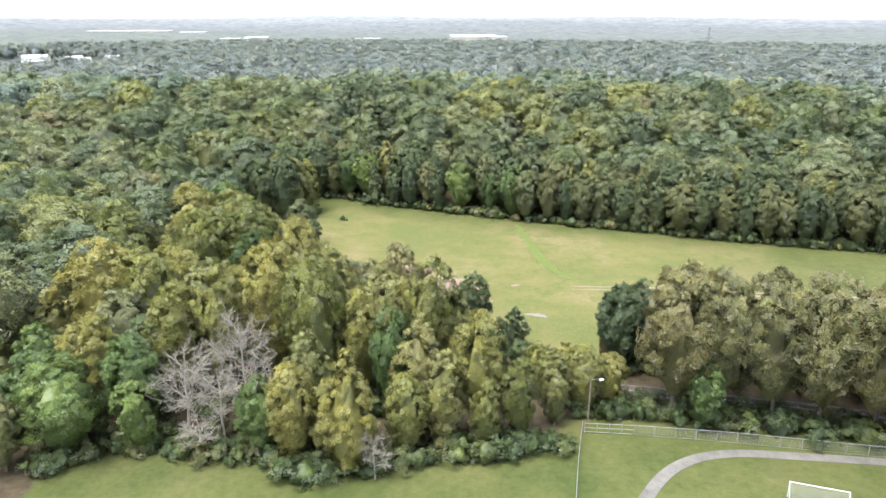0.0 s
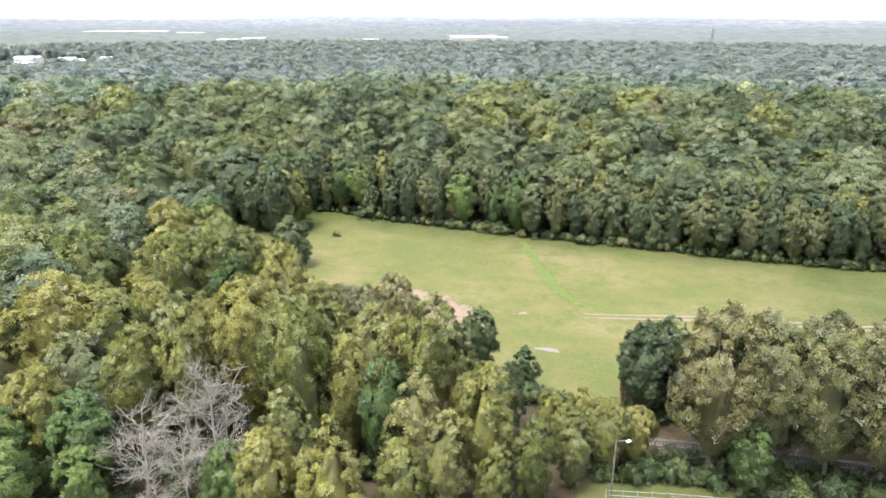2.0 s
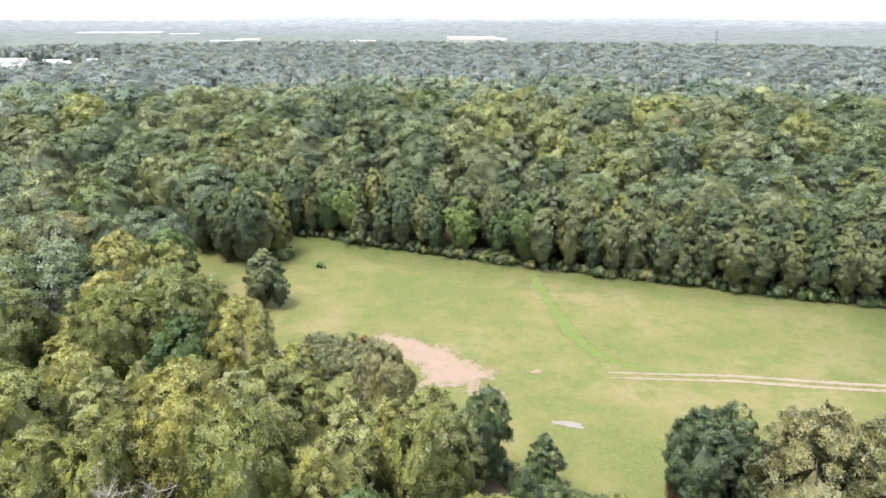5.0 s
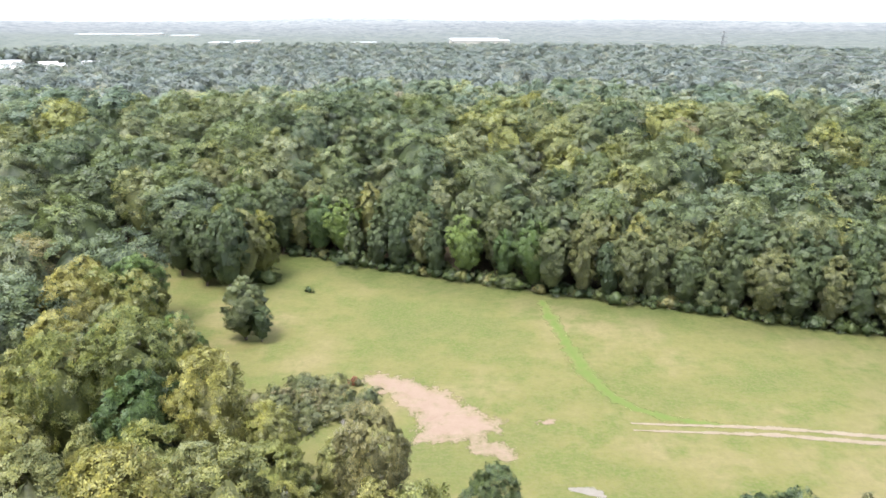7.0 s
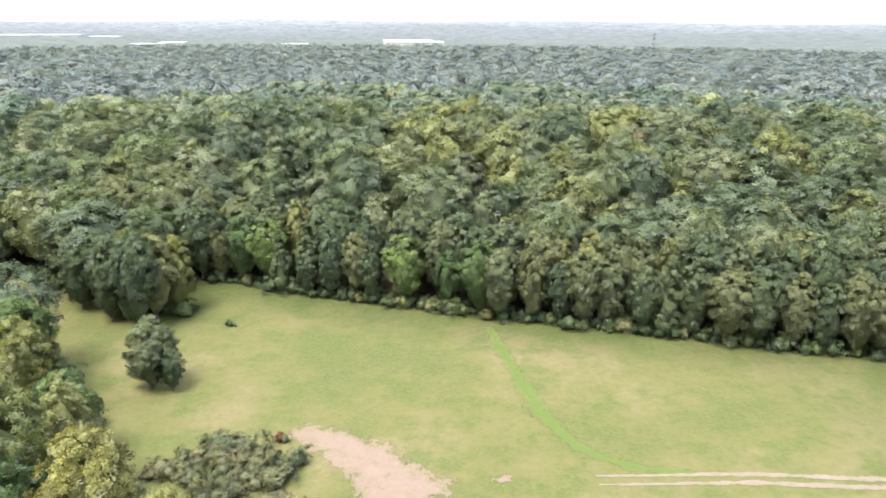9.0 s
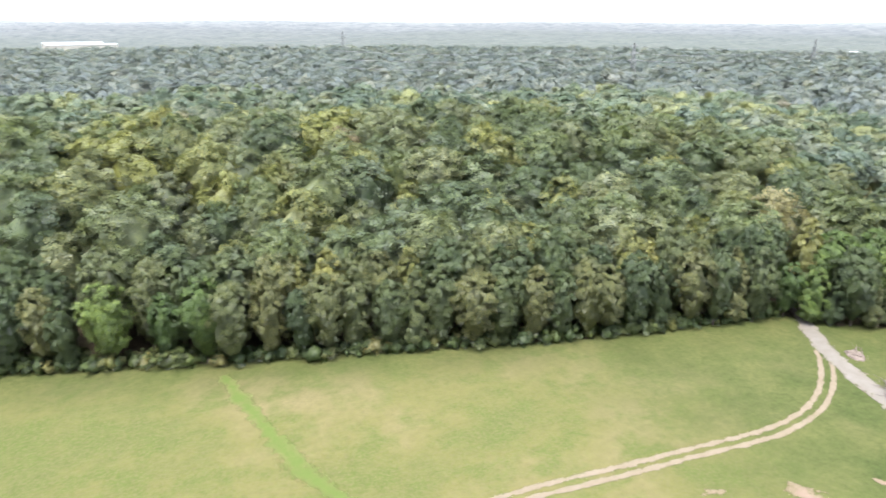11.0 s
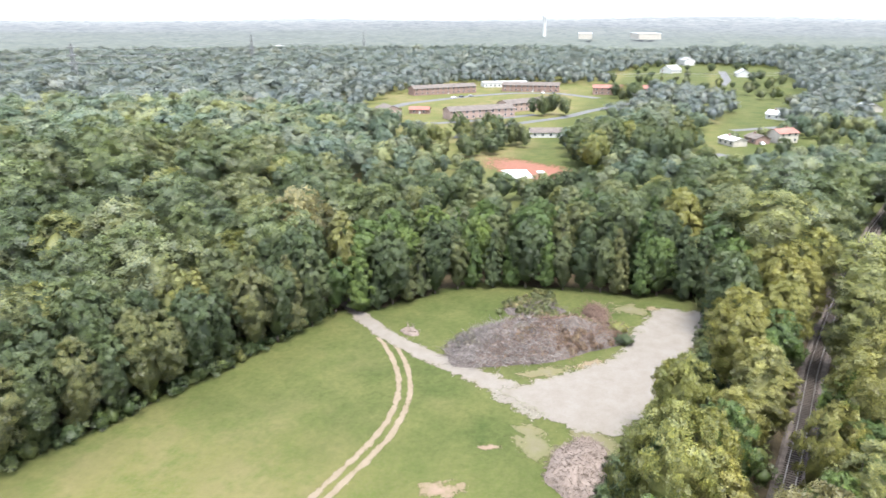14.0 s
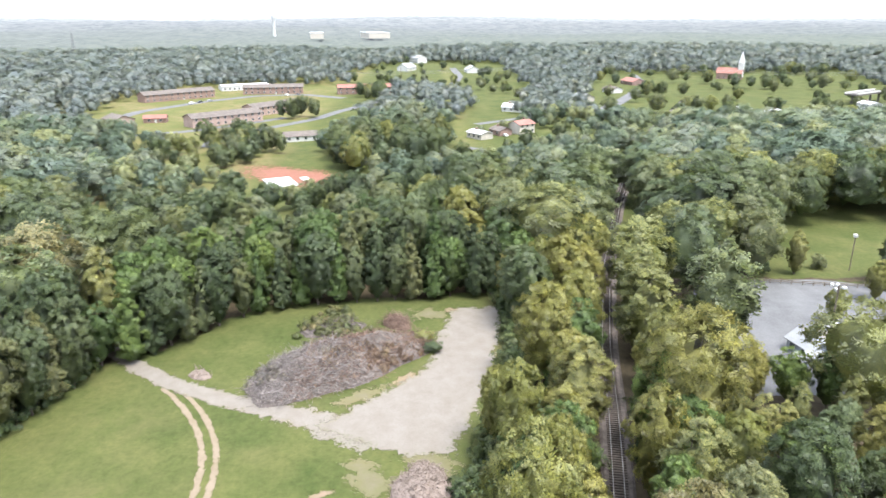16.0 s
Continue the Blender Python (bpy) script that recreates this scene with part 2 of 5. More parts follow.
M_PALEBARK = bark_material("bleached_bark", (0.215, 0.194, 0.160), (0.36, 0.332, 0.285))
M_GROUND = ground_material()
M_GRAVEL = patch_material("pale_gravel", (0.184, 0.166, 0.148), (0.158, 0.138, 0.116), (0.118, 0.102, 0.084), 0.14, 0.44)
M_TRACK = patch_material("sandy_track", (0.200, 0.162, 0.122), (0.164, 0.130, 0.090), (0.112, 0.096, 0.058), 0.30, 0.7)
M_WEEDS = patch_material("fresh_green_weeds", (0.084, 0.114, 0.029), (0.094, 0.120, 0.032), (0.062, 0.092, 0.022), 0.26, 0.85, 0.04)
M_CLAY = patch_material("bare_clay", (0.206, 0.150, 0.116), (0.178, 0.126, 0.094), (0.140, 0.110, 0.070), 0.24, 0.8, 0.08)
M_THIN = patch_material("trampled_ground", (0.136, 0.120, 0.080), (0.118, 0.106, 0.064), (0.084, 0.086, 0.042), 0.15, 0.9, 0.05)
M_RED = patch_material("red_clay", (0.205, 0.096, 0.068), (0.175, 0.078, 0.056), (0.288, 0.152, 0.100), 0.25, 0.5)
M_ASPHALT = plain("grey_asphalt", (0.120, 0.120, 0.124), 0.9, 0, 0.3, 0.6)
M_CONCRETE = plain("weathered_concrete", (0.145, 0.136, 0.122), 0.9, 0, 0.35, 1.2)
M_STEEL = plain("galvanised_steel", (0.250, 0.256, 0.256), 0.5, 0.3, 0.2)
M_RAIL = plain("worn_rail_steel", (0.288, 0.272, 0.256), 0.4, 0.5, 0.3)
M_SLEEPER = plain("creosoted_timber", (0.068, 0.056, 0.048), 0.95, 0, 0.4, 4)
M_BALLAST = plain("dark_ballast", (0.120, 0.100, 0.088), 0.95, 0, 0.45, 6)
M_WHITE = plain("white_paint", (0.576, 0.576, 0.560), 0.6, 0, 0.12)
M_BRICK = plain("red_brown_brick", (0.270, 0.185, 0.155), 0.9, 0, 0.3, 2)
M_PALEBRICK = plain("pinkish_brick", (0.370, 0.275, 0.240), 0.9, 0, 0.25, 2)
M_SHINGLE = plain("grey_brown_shingle", (0.136, 0.116, 0.104), 0.95, 0, 0.3, 2)
M_REDROOF = plain("faded_red_roof", (0.264, 0.124, 0.100), 0.8, 0, 0.25, 1)
M_GREYROOF = plain("pale_grey_roof", (0.288, 0.296, 0.304), 0.8, 0, 0.2, 1)
M_METALROOF = plain("white_metal_roof", (0.528, 0.536, 0.544), 0.45, 0.1, 0.12, 0.6)
M_SIDING = plain("pale_blue_grey_siding", (0.320, 0.352, 0.376), 0.7, 0, 0.15)
M_CREAM = plain("cream_siding", (0.464, 0.432, 0.376), 0.8, 0, 0.15)
M_GLASS = plain("dark_window_glass", (0.06, 0.07, 0.08), 0.15, 0, 0.2)
M_TYRE = plain("black_rubber", (0.03, 0.03, 0.03), 0.9, 0, 0.2)
M_TIMBER = plain("old_grey_timber", (0.160, 0.132, 0.104), 0.9, 0, 0.35)
M_TWIG = bark_material("grey_dead_wood", (0.135, 0.118, 0.114), (0.290, 0.258, 0.245))
M_RUSSET = bark_material("russet_dead_wood", (0.105, 0.070, 0.056), (0.235, 0.165, 0.132))
# dead twigs, darkened: shade inside the heap is put into the colour
M_HEAPCORE = bark_material("shade_dark_twigs", (0.080, 0.068, 0.062), (0.170, 0.146, 0.134))
M_MULCH = bark_material("ground_wood_mulch", (0.170, 0.134, 0.115), (0.236, 0.194, 0.170))


def chain_link():
    m = Nodes("chain_link")
    b, t, x = m.n("BsdfPrincipled", Base_Color=(0.42, 0.43, 0.43, 1), Roughness=0.6, Metallic=0.4), m.n("BsdfTransparent"), m.n("MixShader")
    x.inputs[0].default_value = 0.13
    m.link(t.outputs[0], x.inputs[1])
    m.link(b.outputs[0], x.inputs[2])
    m.link(x.outputs[0], m.out.inputs[0])
    return m.mat


def backdrop_material():
    """Far country whose mist is painted: colour paling with distance, plus a glow."""
    m = Nodes("painted_mist_distance")
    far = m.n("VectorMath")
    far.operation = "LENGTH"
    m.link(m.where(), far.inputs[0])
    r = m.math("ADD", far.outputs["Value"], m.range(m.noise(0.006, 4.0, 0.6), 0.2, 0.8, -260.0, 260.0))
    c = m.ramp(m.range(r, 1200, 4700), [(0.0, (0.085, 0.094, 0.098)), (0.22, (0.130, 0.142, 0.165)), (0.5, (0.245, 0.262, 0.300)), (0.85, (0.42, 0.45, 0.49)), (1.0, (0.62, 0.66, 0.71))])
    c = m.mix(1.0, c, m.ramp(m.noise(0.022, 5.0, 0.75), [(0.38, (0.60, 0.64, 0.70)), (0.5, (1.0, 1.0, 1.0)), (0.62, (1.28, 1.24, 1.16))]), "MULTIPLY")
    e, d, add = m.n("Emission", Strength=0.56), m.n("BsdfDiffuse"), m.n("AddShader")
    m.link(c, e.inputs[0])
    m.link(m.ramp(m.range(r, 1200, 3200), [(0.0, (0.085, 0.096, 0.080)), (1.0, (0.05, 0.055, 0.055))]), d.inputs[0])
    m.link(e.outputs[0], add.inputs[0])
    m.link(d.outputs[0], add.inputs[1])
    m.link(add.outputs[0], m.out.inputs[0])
    return m.mat


M_CHAIN = chain_link()
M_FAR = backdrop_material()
# ---------------------------------------------------------------- the lie of the land
def smooth(v, a, b):
    v = np.clip((np.asarray(v, float) - a) / (b - a), 0, 1)
    return v * v * (3 - 2 * v)


def height(x, y):
    """The ground: level meadow, a wooded rise north of it, rolling country far off."""
    x, y = np.asarray(x, float), np.asarray(y, float)
    rise = 12.0 * np.exp(-(((y - 318 + 0.12 * x) / 58.0) ** 2)) * smooth(y, 215, 262) * smooth(-x, -300, -130)
    rise = rise - 11.0 * np.exp(-(((y - 450 + 0.12 * x) / 55.0) ** 2)) * smooth(-x, -300, -130)
    r = np.hypot(x, y - 100)
    roll = smooth(r, 700, 1600) * (7 * np.sin(x / 330 + 1.0) * np.sin(y / 410 + 0.4) + 5 * np.sin((x + y) / 520))
    return rise + roll + 16.0 * smooth(r, 2200, 4600)


def inside(poly, x, y):
    """Which points lie in a closed outline."""
    x, y = np.asarray(x, float), np.asarray(y, float)
    hit = np.zeros(x.shape, bool)
    for (ax, ay), (bx, by) in zip(poly, poly[1:] + poly[:1]):
        if ay != by:
            hit ^= ((ay > y) != (by > y)) & (x < (bx - ax) * (y - ay) / (by - ay) + ax)
    return hit


def off_line(line, x, y):
    """The distance to an open line."""
    best = np.full(np.shape(x), 1e9)
    for (ax, ay), (bx, by) in zip(line, line[1:]):
        dx, dy = bx - ax, by - ay
        u = np.clip(((x - ax) * dx + (y - ay) * dy) / (dx * dx + dy * dy), 0, 1)
        best = np.minimum(best, np.hypot(x - ax - u * dx, y - ay - u * dy))
    return best


MEADOW = [(-92, 246), (-62, 225), (-46, 222), (-46, 241), (-38, 239), (-28, 235), (-8, 227), (5, 222.5), (21, 216.5), (38, 210),
          (55, 205), (66, 201), (87, 193), (112, 187), (134, 182), (140, 172), (156, 163), (162, 154), (164, 136), (168, 108),
          (146, 107), (123, 111), (108, 114.5), (98, 118), (80, 122), (60, 125), (42, 126), (32, 121), (22, 120), (14, 128),
          (3, 136), (-10, 140), (-20, 144), (-33, 151), (-42, 162), (-46, 178), (-62, 202), (-100, 236)]
FIELD = [(-58, 40), (-55, 84), (-50, 89.5), (-31, 86.5), (-20, 83), (-7, 84.5), (1, 88), (19, 90.5), (20.5, 99), (30, 99), (43, 97.5),
         (55, 95.5), (66, 92), (72, 60), (72, -60), (-58, -60)]
LOT = [(122, 66), (163, 63), (178, 56), (178, 26), (172, 10), (160, -10), (128, -5), (122, 30)]
LAWN_EAST = [(180, 41), (196, 36), (230, -5), (235, -30), (205, -30), (181, 5)]
SITE = [(262, 172), (280, 197), (300, 206), (330, 200), (345, 178), (318, 158), (288, 152), (268, 158)]
GLADE = [(197, 160), (215, 166), (243, 205), (262, 204), (262, 172), (250, 160), (240, 148), (205, 152)]
HOMES = [(345, 185), (352, 232), (400, 290), (430, 330), (560, 350), (660, 320), (690, 160), (590, 150), (470, 165), (400, 170)]
SUBURB = [(372, 122), (420, 75), (520, 60), (640, 40), (960, 40), (1000, 150), (800, 215), (690, 190), (640, 120), (560, 84), (440, 110)]
OLDTOWN = [(455, 20), (540, 10), (800, -60), (800, -320), (560, -260), (440, -130), (440, -60)]
FRONT = [(302, 206), (345, 186), (360, 240), (335, 252), (300, 232)]
FAR_ESTATE = [(-560, 700), (-390, 700), (-370, 960), (-580, 960)]
YARDS = [(318, 110), (345, 122), (400, 92), (420, 40), (380, 50)]
CLEARINGS = [MEADOW, FIELD, LOT, LAWN_EAST, SITE, GLADE, HOMES, SUBURB, OLDTOWN, YARDS, FRONT, FAR_ESTATE]
RAIL = [(-60, 118), (-20, 115.5), (10, 113), (35, 109.8), (55, 105.8), (75, 101), (95, 96.2), (115, 92.1), (140, 87.5), (156, 83.8), (189, 75.8),
        (214, 68.4), (246, 59), (300, 41), (420, -5), (560, -70)]


def make_mesh(name, verts, tris, mats, index=None, points=None, smooth_shade=False):
    """A mesh from arrays. points: named numbers at the vertices."""
    me = bpy.data.meshes.new(name)
    verts, tris = np.asarray(verts, np.float32), np.asarray(tris, np.int32)
    k = tris.shape[1]
    me.vertices.add(len(verts))
    me.vertices.foreach_set("co", verts.ravel())
    me.loops.add(tris.size)
    me.loops.foreach_set("vertex_index", tris.ravel())
    me.polygons.add(len(tris))
    me.polygons.foreach_set("loop_start", np.arange(0, tris.size, k, dtype=np.int32))
    for m in mats:
        me.materials.append(m)
    if index is not None:
        me.polygons.foreach_set("material_index", np.asarray(index, np.int32))
    me.polygons.foreach_set("use_smooth", np.full(len(tris), smooth_shade))
    for key, values in (points or {}).items():
        values = np.asarray(values, np.float32)
        if values.shape[-1:] == (3,) and values.ndim == 2:
            me.attributes.new(key, "FLOAT_VECTOR", "POINT").data.foreach_set("vector", values.ravel())
        else:
            me.attributes.new(key, "FLOAT", "POINT").data.foreach_set("value", values.ravel())
    me.update(calc_edges=True)
    me.validate()
    return me


def grid_faces(nu, nv):
    """Quads of a sheet of nu by nv vertices, the second index running fastest."""
    i = (np.arange(nu - 1)[:, None] * nv + np.arange(nv - 1)[None, :]).ravel()
    return np.stack([i, i + nv, i + nv + 1, i + 1], 1)


def stretched(a, b, step, far):
    """Places from -far to far, close together from a to b and wider outside."""
    mid = list(np.arange(a, b + 0.1, step))
    up, d = [], step
    while (up[-1] if up else b) < far:
        d *= 1.22
        up.append((up[-1] if up else b) + d)
    down, d = [], step
    while (down[-1] if down else a) > -far:
        d *= 1.22
        down.append((down[-1] if down else a) - d)
    return np.array(down[::-1] + mid + up)


gx, gy = np.meshgrid(stretched(-110, 360, 3.0, 4900), stretched(40, 420, 3.0, 4900), indexing="ij")
open_ground = np.zeros(gx.shape, bool)
for poly in CLEARINGS:
    open_ground |= inside(poly, gx, gy)
reach = np.hypot(gx, gy - 100)
woods_amount = np.where(open_ground | (off_line(MEADOW + MEADOW[:1], gx, gy) < 2.5) | (off_line(FIELD[:13], gx, gy) < 3.5), 0.0, 1.0)
woods_amount[1:-1, 1:-1] = (woods_amount[1:-1, 1:-1] * 2 + woods_amount[:-2, 1:-1] + woods_amount[2:, 1:-1] + woods_amount[1:-1, :-2] + woods_amount[1:-1, 2:]) / 6
woods_amount = woods_amount * (1 - 0.8 * smooth(gx, 185, 215)) * (1 - 0.75 * smooth(reach, 260, 400))
rim = off_line(MEADOW[2:19], gx, gy)
lush_amount = np.clip(1.1 - rim / 14.0, 0, 1) * 0.9
lush_amount = np.maximum(lush_amount, smooth(gx, 84, 96) * smooth(-gy, -158, -146) * smooth(gy, 112, 120) * smooth(-gx, -118, -106))
lush_amount = np.maximum(lush_amount, 0.95 * smooth(-gy, -112, -92))
lush_amount = np.maximum(lush_amount, 0.95 * smooth(gx, 58, 105) * smooth(gy, 105, 112) * smooth(-gy, -200, -185))
ground = new("ground", make_mesh("ground", np.stack([gx, gy, height(gx, gy)], -1).reshape(-1, 3), grid_faces(*gx.shape), [M_GROUND],
                                 points={"woods": woods_amount, "lush": lush_amount}, smooth_shade=True))
tagged(ground, "mown meadow grass, woodland floor and rolling country", "ground", kind="structure")


def resample(line, step):
    """Evenly spaced points and side directions along a smooth line through the given points."""
    p = np.array(line, float)
    t = np.r_[0, np.cumsum(np.hypot(*np.diff(p, axis=0).T))]
    s = np.linspace(0, t[-1], max(3, int(t[-1] / step) + 1))
    c = np.stack([np.interp(s, t, p[:, 0]), np.interp(s, t, p[:, 1])], 1)
    for _ in range(int(6 / step) + 2):
        c[1:-1] = (c[:-2] + 2 * c[1:-1] + c[2:]) / 4
    d = np.gradient(c, axis=0)
    d /= np.linalg.norm(d, axis=1)[:, None]
    return c, np.stack([-d[:, 1], d[:, 0]], 1)


def strip(name, line, widths, mat, z=0.03, step=1.0, crown=0.0, ragged=0.0, cross=5):
    """A ribbon of ground cover along a line. Its cover falls to 0 at both rims."""
    c, side = resample(line, step)
    rng = np.random.RandomState(len(line) * 7 + 3)
    w = np.interp(np.linspace(0, 1, len(c)), np.linspace(0, 1, len(widths)), widths) * (1 + ragged * rng.uniform(-1, 1, len(c)))
    u = np.linspace(-1, 1, cross)
    xy = c[:, None] + side[:, None] * (w[:, None, None] / 2 * u[None, :, None])
    zz = height(xy[..., 0], xy[..., 1]) + z + crown * (1 - u ** 2)
    v = np.concatenate([xy, zz[..., None]], -1).reshape(-1, 3)
    cover = np.tile(1 - np.abs(u), (len(c), 1))
    return make_mesh(name, v, grid_faces(len(c), cross), [mat], points={"cover": cover}, smooth_shade=True)


def patch(name, centre, rx, ry, mat, turn=0.0, z=0.05, wobble=0.25, seed=1, rings=8, segs=48, dome=0.0):
    """A rounded, uneven patch of ground. Its cover falls to 0 at the rim."""
    rng = np.random.RandomState(seed)
    a = np.linspace(0, 2 * np.pi, segs, endpoint=False)
    rim_r = 1 + wobble * sum(rng.uniform(-1, 1) / k * np.sin(k * a + rng.uniform(0, 6)) for k in range(2, 8))
    rr = np.linspace(0, 1, rings)[:, None] * rim_r[None]
    c, s = math.cos(radians(turn)), math.sin(radians(turn))
    lx, ly = rr * rx * np.cos(a), rr * ry * np.sin(a)
    x, y = centre[0] + c * lx - s * ly, centre[1] + s * lx + c * ly
    k = np.broadcast_to(np.linspace(1, 0, rings)[:, None], rr.shape)
    v = np.stack([x, y, height(x, y) + z + dome * k], -1).reshape(-1, 3)
    f = []
    for i in range(rings - 1):
        j = np.arange(segs)
        f.append(np.stack([i * segs + j, (i + 1) * segs + j, (i + 1) * segs + (j + 1) % segs, i * segs + (j + 1) % segs], 1))
    return make_mesh(name, v, np.concatenate(f), [mat], points={"cover": k}, smooth_shade=True)


gravel_road = new("gravel_road", strip("gravel_road", [(150, 196), (143, 186), (136, 178.5), (129, 170), (122, 157), (118, 146), (113.8, 138), (111, 130)],
                                       [4.4, 4.8, 5.2, 5.4, 6.4, 8.0, 14], M_GRAVEL, 0.06, ragged=0.02, cross=9))
tagged(gravel_road, "pale gravel lane running out of the woods", "road", kind="structure")


def area(name, outline, mat, z=0.05, soft=2.5, step=0.8):
    """A flat stretch of ground cover within an outline, thinning out towards its rim."""
    xs, ys = [p[0] for p in outline], [p[1] for p in outline]
    x, y = np.meshgrid(np.arange(min(xs) - 1, max(xs) + 1, step), np.arange(min(ys) - 1, max(ys) + 1, step), indexing="ij")
    keep = inside(outline, x, y).ravel()
    cover = np.where(keep, np.clip(off_line(outline + outline[:1], x.ravel(), y.ravel()) / soft, 0, 1), 0)
    f = grid_faces(*x.shape)
    f = f[keep[f].any(1)]
    used, back_to = np.unique(f, return_inverse=True)
    v = np.stack([x, y, height(x, y) + z], -1).reshape(-1, 3)[used]
    return make_mesh(name, v, back_to.reshape(f.shape), [mat], points={"cover": cover[used]}, smooth_shade=True)


gravel_yard = new("gravel_yard", area("gravel_yard", [(104, 119), (107, 117), (116, 113.5), (127, 110.5), (145, 107), (163, 104.5), (163, 116), (160, 118.5), (147, 121.5), (134, 123.5), (125, 131), (117, 139), (113, 142), (108, 134), (104, 127)], M_GRAVEL, 0.09, 4.5))
tagged(gravel_yard, "wide pale gravel turning yard beside the brush heap", "road", kind="structure")
TRACK = [(29, 159.6), (36, 159.2), (45, 158.9), (52, 158.6), (62, 157.0), (72, 155.8), (81, 154.8), (91, 153.2), (100, 153.3), (109.3, 155.6), (116.2, 159.6), (122.5, 163.9), (127, 168.4)]
for offset in (-1.0, 1.0):
    c, side = resample(TRACK, 2.0)
    wheel = new("wheel_track", strip("wheel_track", [tuple(p) for p in c + side * offset], [0.9, 2.2, 2.4, 2.2, 2.0, 1.9], M_TRACK, 0.05, ragged=0.06, cross=7))
    tagged(wheel, "sandy wheel rut worn through the meadow grass", "track", kind="structure")
# ---------------------------------------------------------------- trees
SHAPES = {  # foot of the crown, half width, height of the widest part (0 to 1), fullness, size of its lumps
    "round": (2.2, 5.2, 0.56, 0.60, 2.7), "tall": (1.4, 4.0, 0.48, 0.66, 2.2), "lofty": (5.0, 5.6, 0.42, 0.45, 2.7), "cone": (0.8, 4.2, 0.32, 0.80, 1.7),
    "spread": (3.0, 6.0, 0.60, 0.56, 2.9), "bush": (0.4, 9.6, 0.42, 0.55, 5.0), "fir": (0.5, 3.7, 0.15, 0.90, 1.5)}


def crown_arrays(kind, seed, n_lumps, n_leaves, size, rings=8, segs=11, skirt=0.0, hull=0.80, fine=1.0):
    """A crown for a tree 20 m high: clumps of leaf sprays round a leafy inner body. Vertices, triangles, the way each bough faces, and places within each spray."""
    rng = np.random.RandomState(seed)
    foot, wide, peak, full, lump = SHAPES[kind]
    lean, squash, twist = rng.uniform(-1.0, 1.0, 2), rng.uniform(0.82, 1.18), rng.uniform(0, 6.28)
    waves = [(rng.uniform(0.05, 0.13), rng.randint(2, 5), rng.uniform(3, 9), rng.uniform(0, 6.28)) for _ in range(4)]

    def body(t, a):
        """A place on the plain crown and the way it faces."""
        p = np.where(t < peak, t / peak * 0.5, 0.5 + (t - peak) / (1 - peak) * 0.5)
        w = wide * np.sin(np.pi * np.clip(p, 0.002, 0.998)) ** full * (1 + (squash - 1) * np.cos(2 * a + twist))
        w = w * (1 + sum(k * np.sin(n * a + q * t + f) for k, n, q, f in waves))
        slope = np.where(t < peak, -0.45 * (1 - t / peak), np.clip((t - peak) / (1 - peak), 0, 1) ** 1.6 * 2.4 if full < 0.7 else 0.35 + 0.6 * t)
        n = np.stack([np.cos(a), np.sin(a), slope], -1)
        z = foot + t * (20 - foot)
        return np.stack([w * np.cos(a) + lean[0] * t, w * np.sin(a) + lean[1] * t, z], -1), n / np.linalg.norm(n, axis=-1)[..., None]

    tt = np.linspace(skirt + 0.01, 0.995, 60)
    edge = body(tt, np.full(60, 0.3))[0] - np.stack([lean[0] * tt, lean[1] * tt, tt * 0], 1)
    ww = np.hypot(edge[:, 0], edge[:, 1])
    area = np.r_[0, np.cumsum((ww[1:] + ww[:-1] + 0.6) * np.hypot(np.diff(ww), np.diff(edge[:, 2])) * (0.45 + 0.55 * tt[1:]))]
    share = (np.arange(n_lumps) + rng.uniform(0, 1, n_lumps)) / n_lumps
    lt = np.interp(share * area[-1], area, tt)
    la = np.arange(n_lumps) * 2.399 + rng.uniform(-0.6, 0.6, n_lumps)
    lp, ln = body(lt, la)
    lr = lump * fine * rng.uniform(0.55, 1.35, n_lumps) * (1.1 - 0.35 * lt)
    lp = lp - ln * (lr * rng.uniform(0.2, 1.1, n_lumps))[:, None]

    t, a = np.meshgrid(skirt + (1 - skirt) * np.linspace(0.01, 0.985, rings) ** 0.9, np.linspace(0, 2 * np.pi, segs, endpoint=False), indexing="ij")
    v, vn = body(np.clip(t + rng.uniform(-0.3, 0.3, t.shape) / rings, 0.005, 0.99), a + rng.uniform(-0.5, 0.5, t.shape) * 2.0 / segs)
    v = (v - (0, 0, 10)) * (hull, hull, 0.5 + 0.5 * hull) + (0, 0, 10 - 6 * (1 - hull)) + rng.normal(scale=0.15 * lump * fine, size=v.shape)
    i, j = np.meshgrid(np.arange(rings - 1), np.arange(segs), indexing="ij")
    q = np.stack([i * segs + j, i * segs + (j + 1) % segs, (i + 1) * segs + (j + 1) % segs, (i + 1) * segs + j], -1).reshape(-1, 4)
    hull_f = np.concatenate([q[:, :3], q[:, (0, 2, 3)], [((rings - 1) * segs, (rings - 1) * segs + k, (rings - 1) * segs + k + 1) for k in range(1, segs - 1)]])
    at = rings * segs

    m = n_leaves
    k = rng.choice(n_lumps, m, p=lr ** 2 / (lr ** 2).sum())
    way = rng.normal(size=(m, 3)) + ln[k] * 0.8 + (0, 0, 0.5)
    way /= np.linalg.norm(way, axis=1)[:, None]
    p = lp[k] + way * (lr[k] * rng.uniform(0.5, 1.12, m))[:, None] * (1, 1, 0.8)
    face = way * 0.5 + ln[k] * 0.7 + (0, 0, 0.1)
    face /= np.linalg.norm(face, axis=1)[:, None]
    nrm = face + rng.normal(scale=0.55, size=(m, 3))
    nrm /= np.linalg.norm(nrm, axis=1)[:, None]
    u = np.cross(nrm, rng.normal(size=(m, 3)))
    u /= np.linalg.norm(u, axis=1)[:, None]
    w = np.cross(nrm, u)
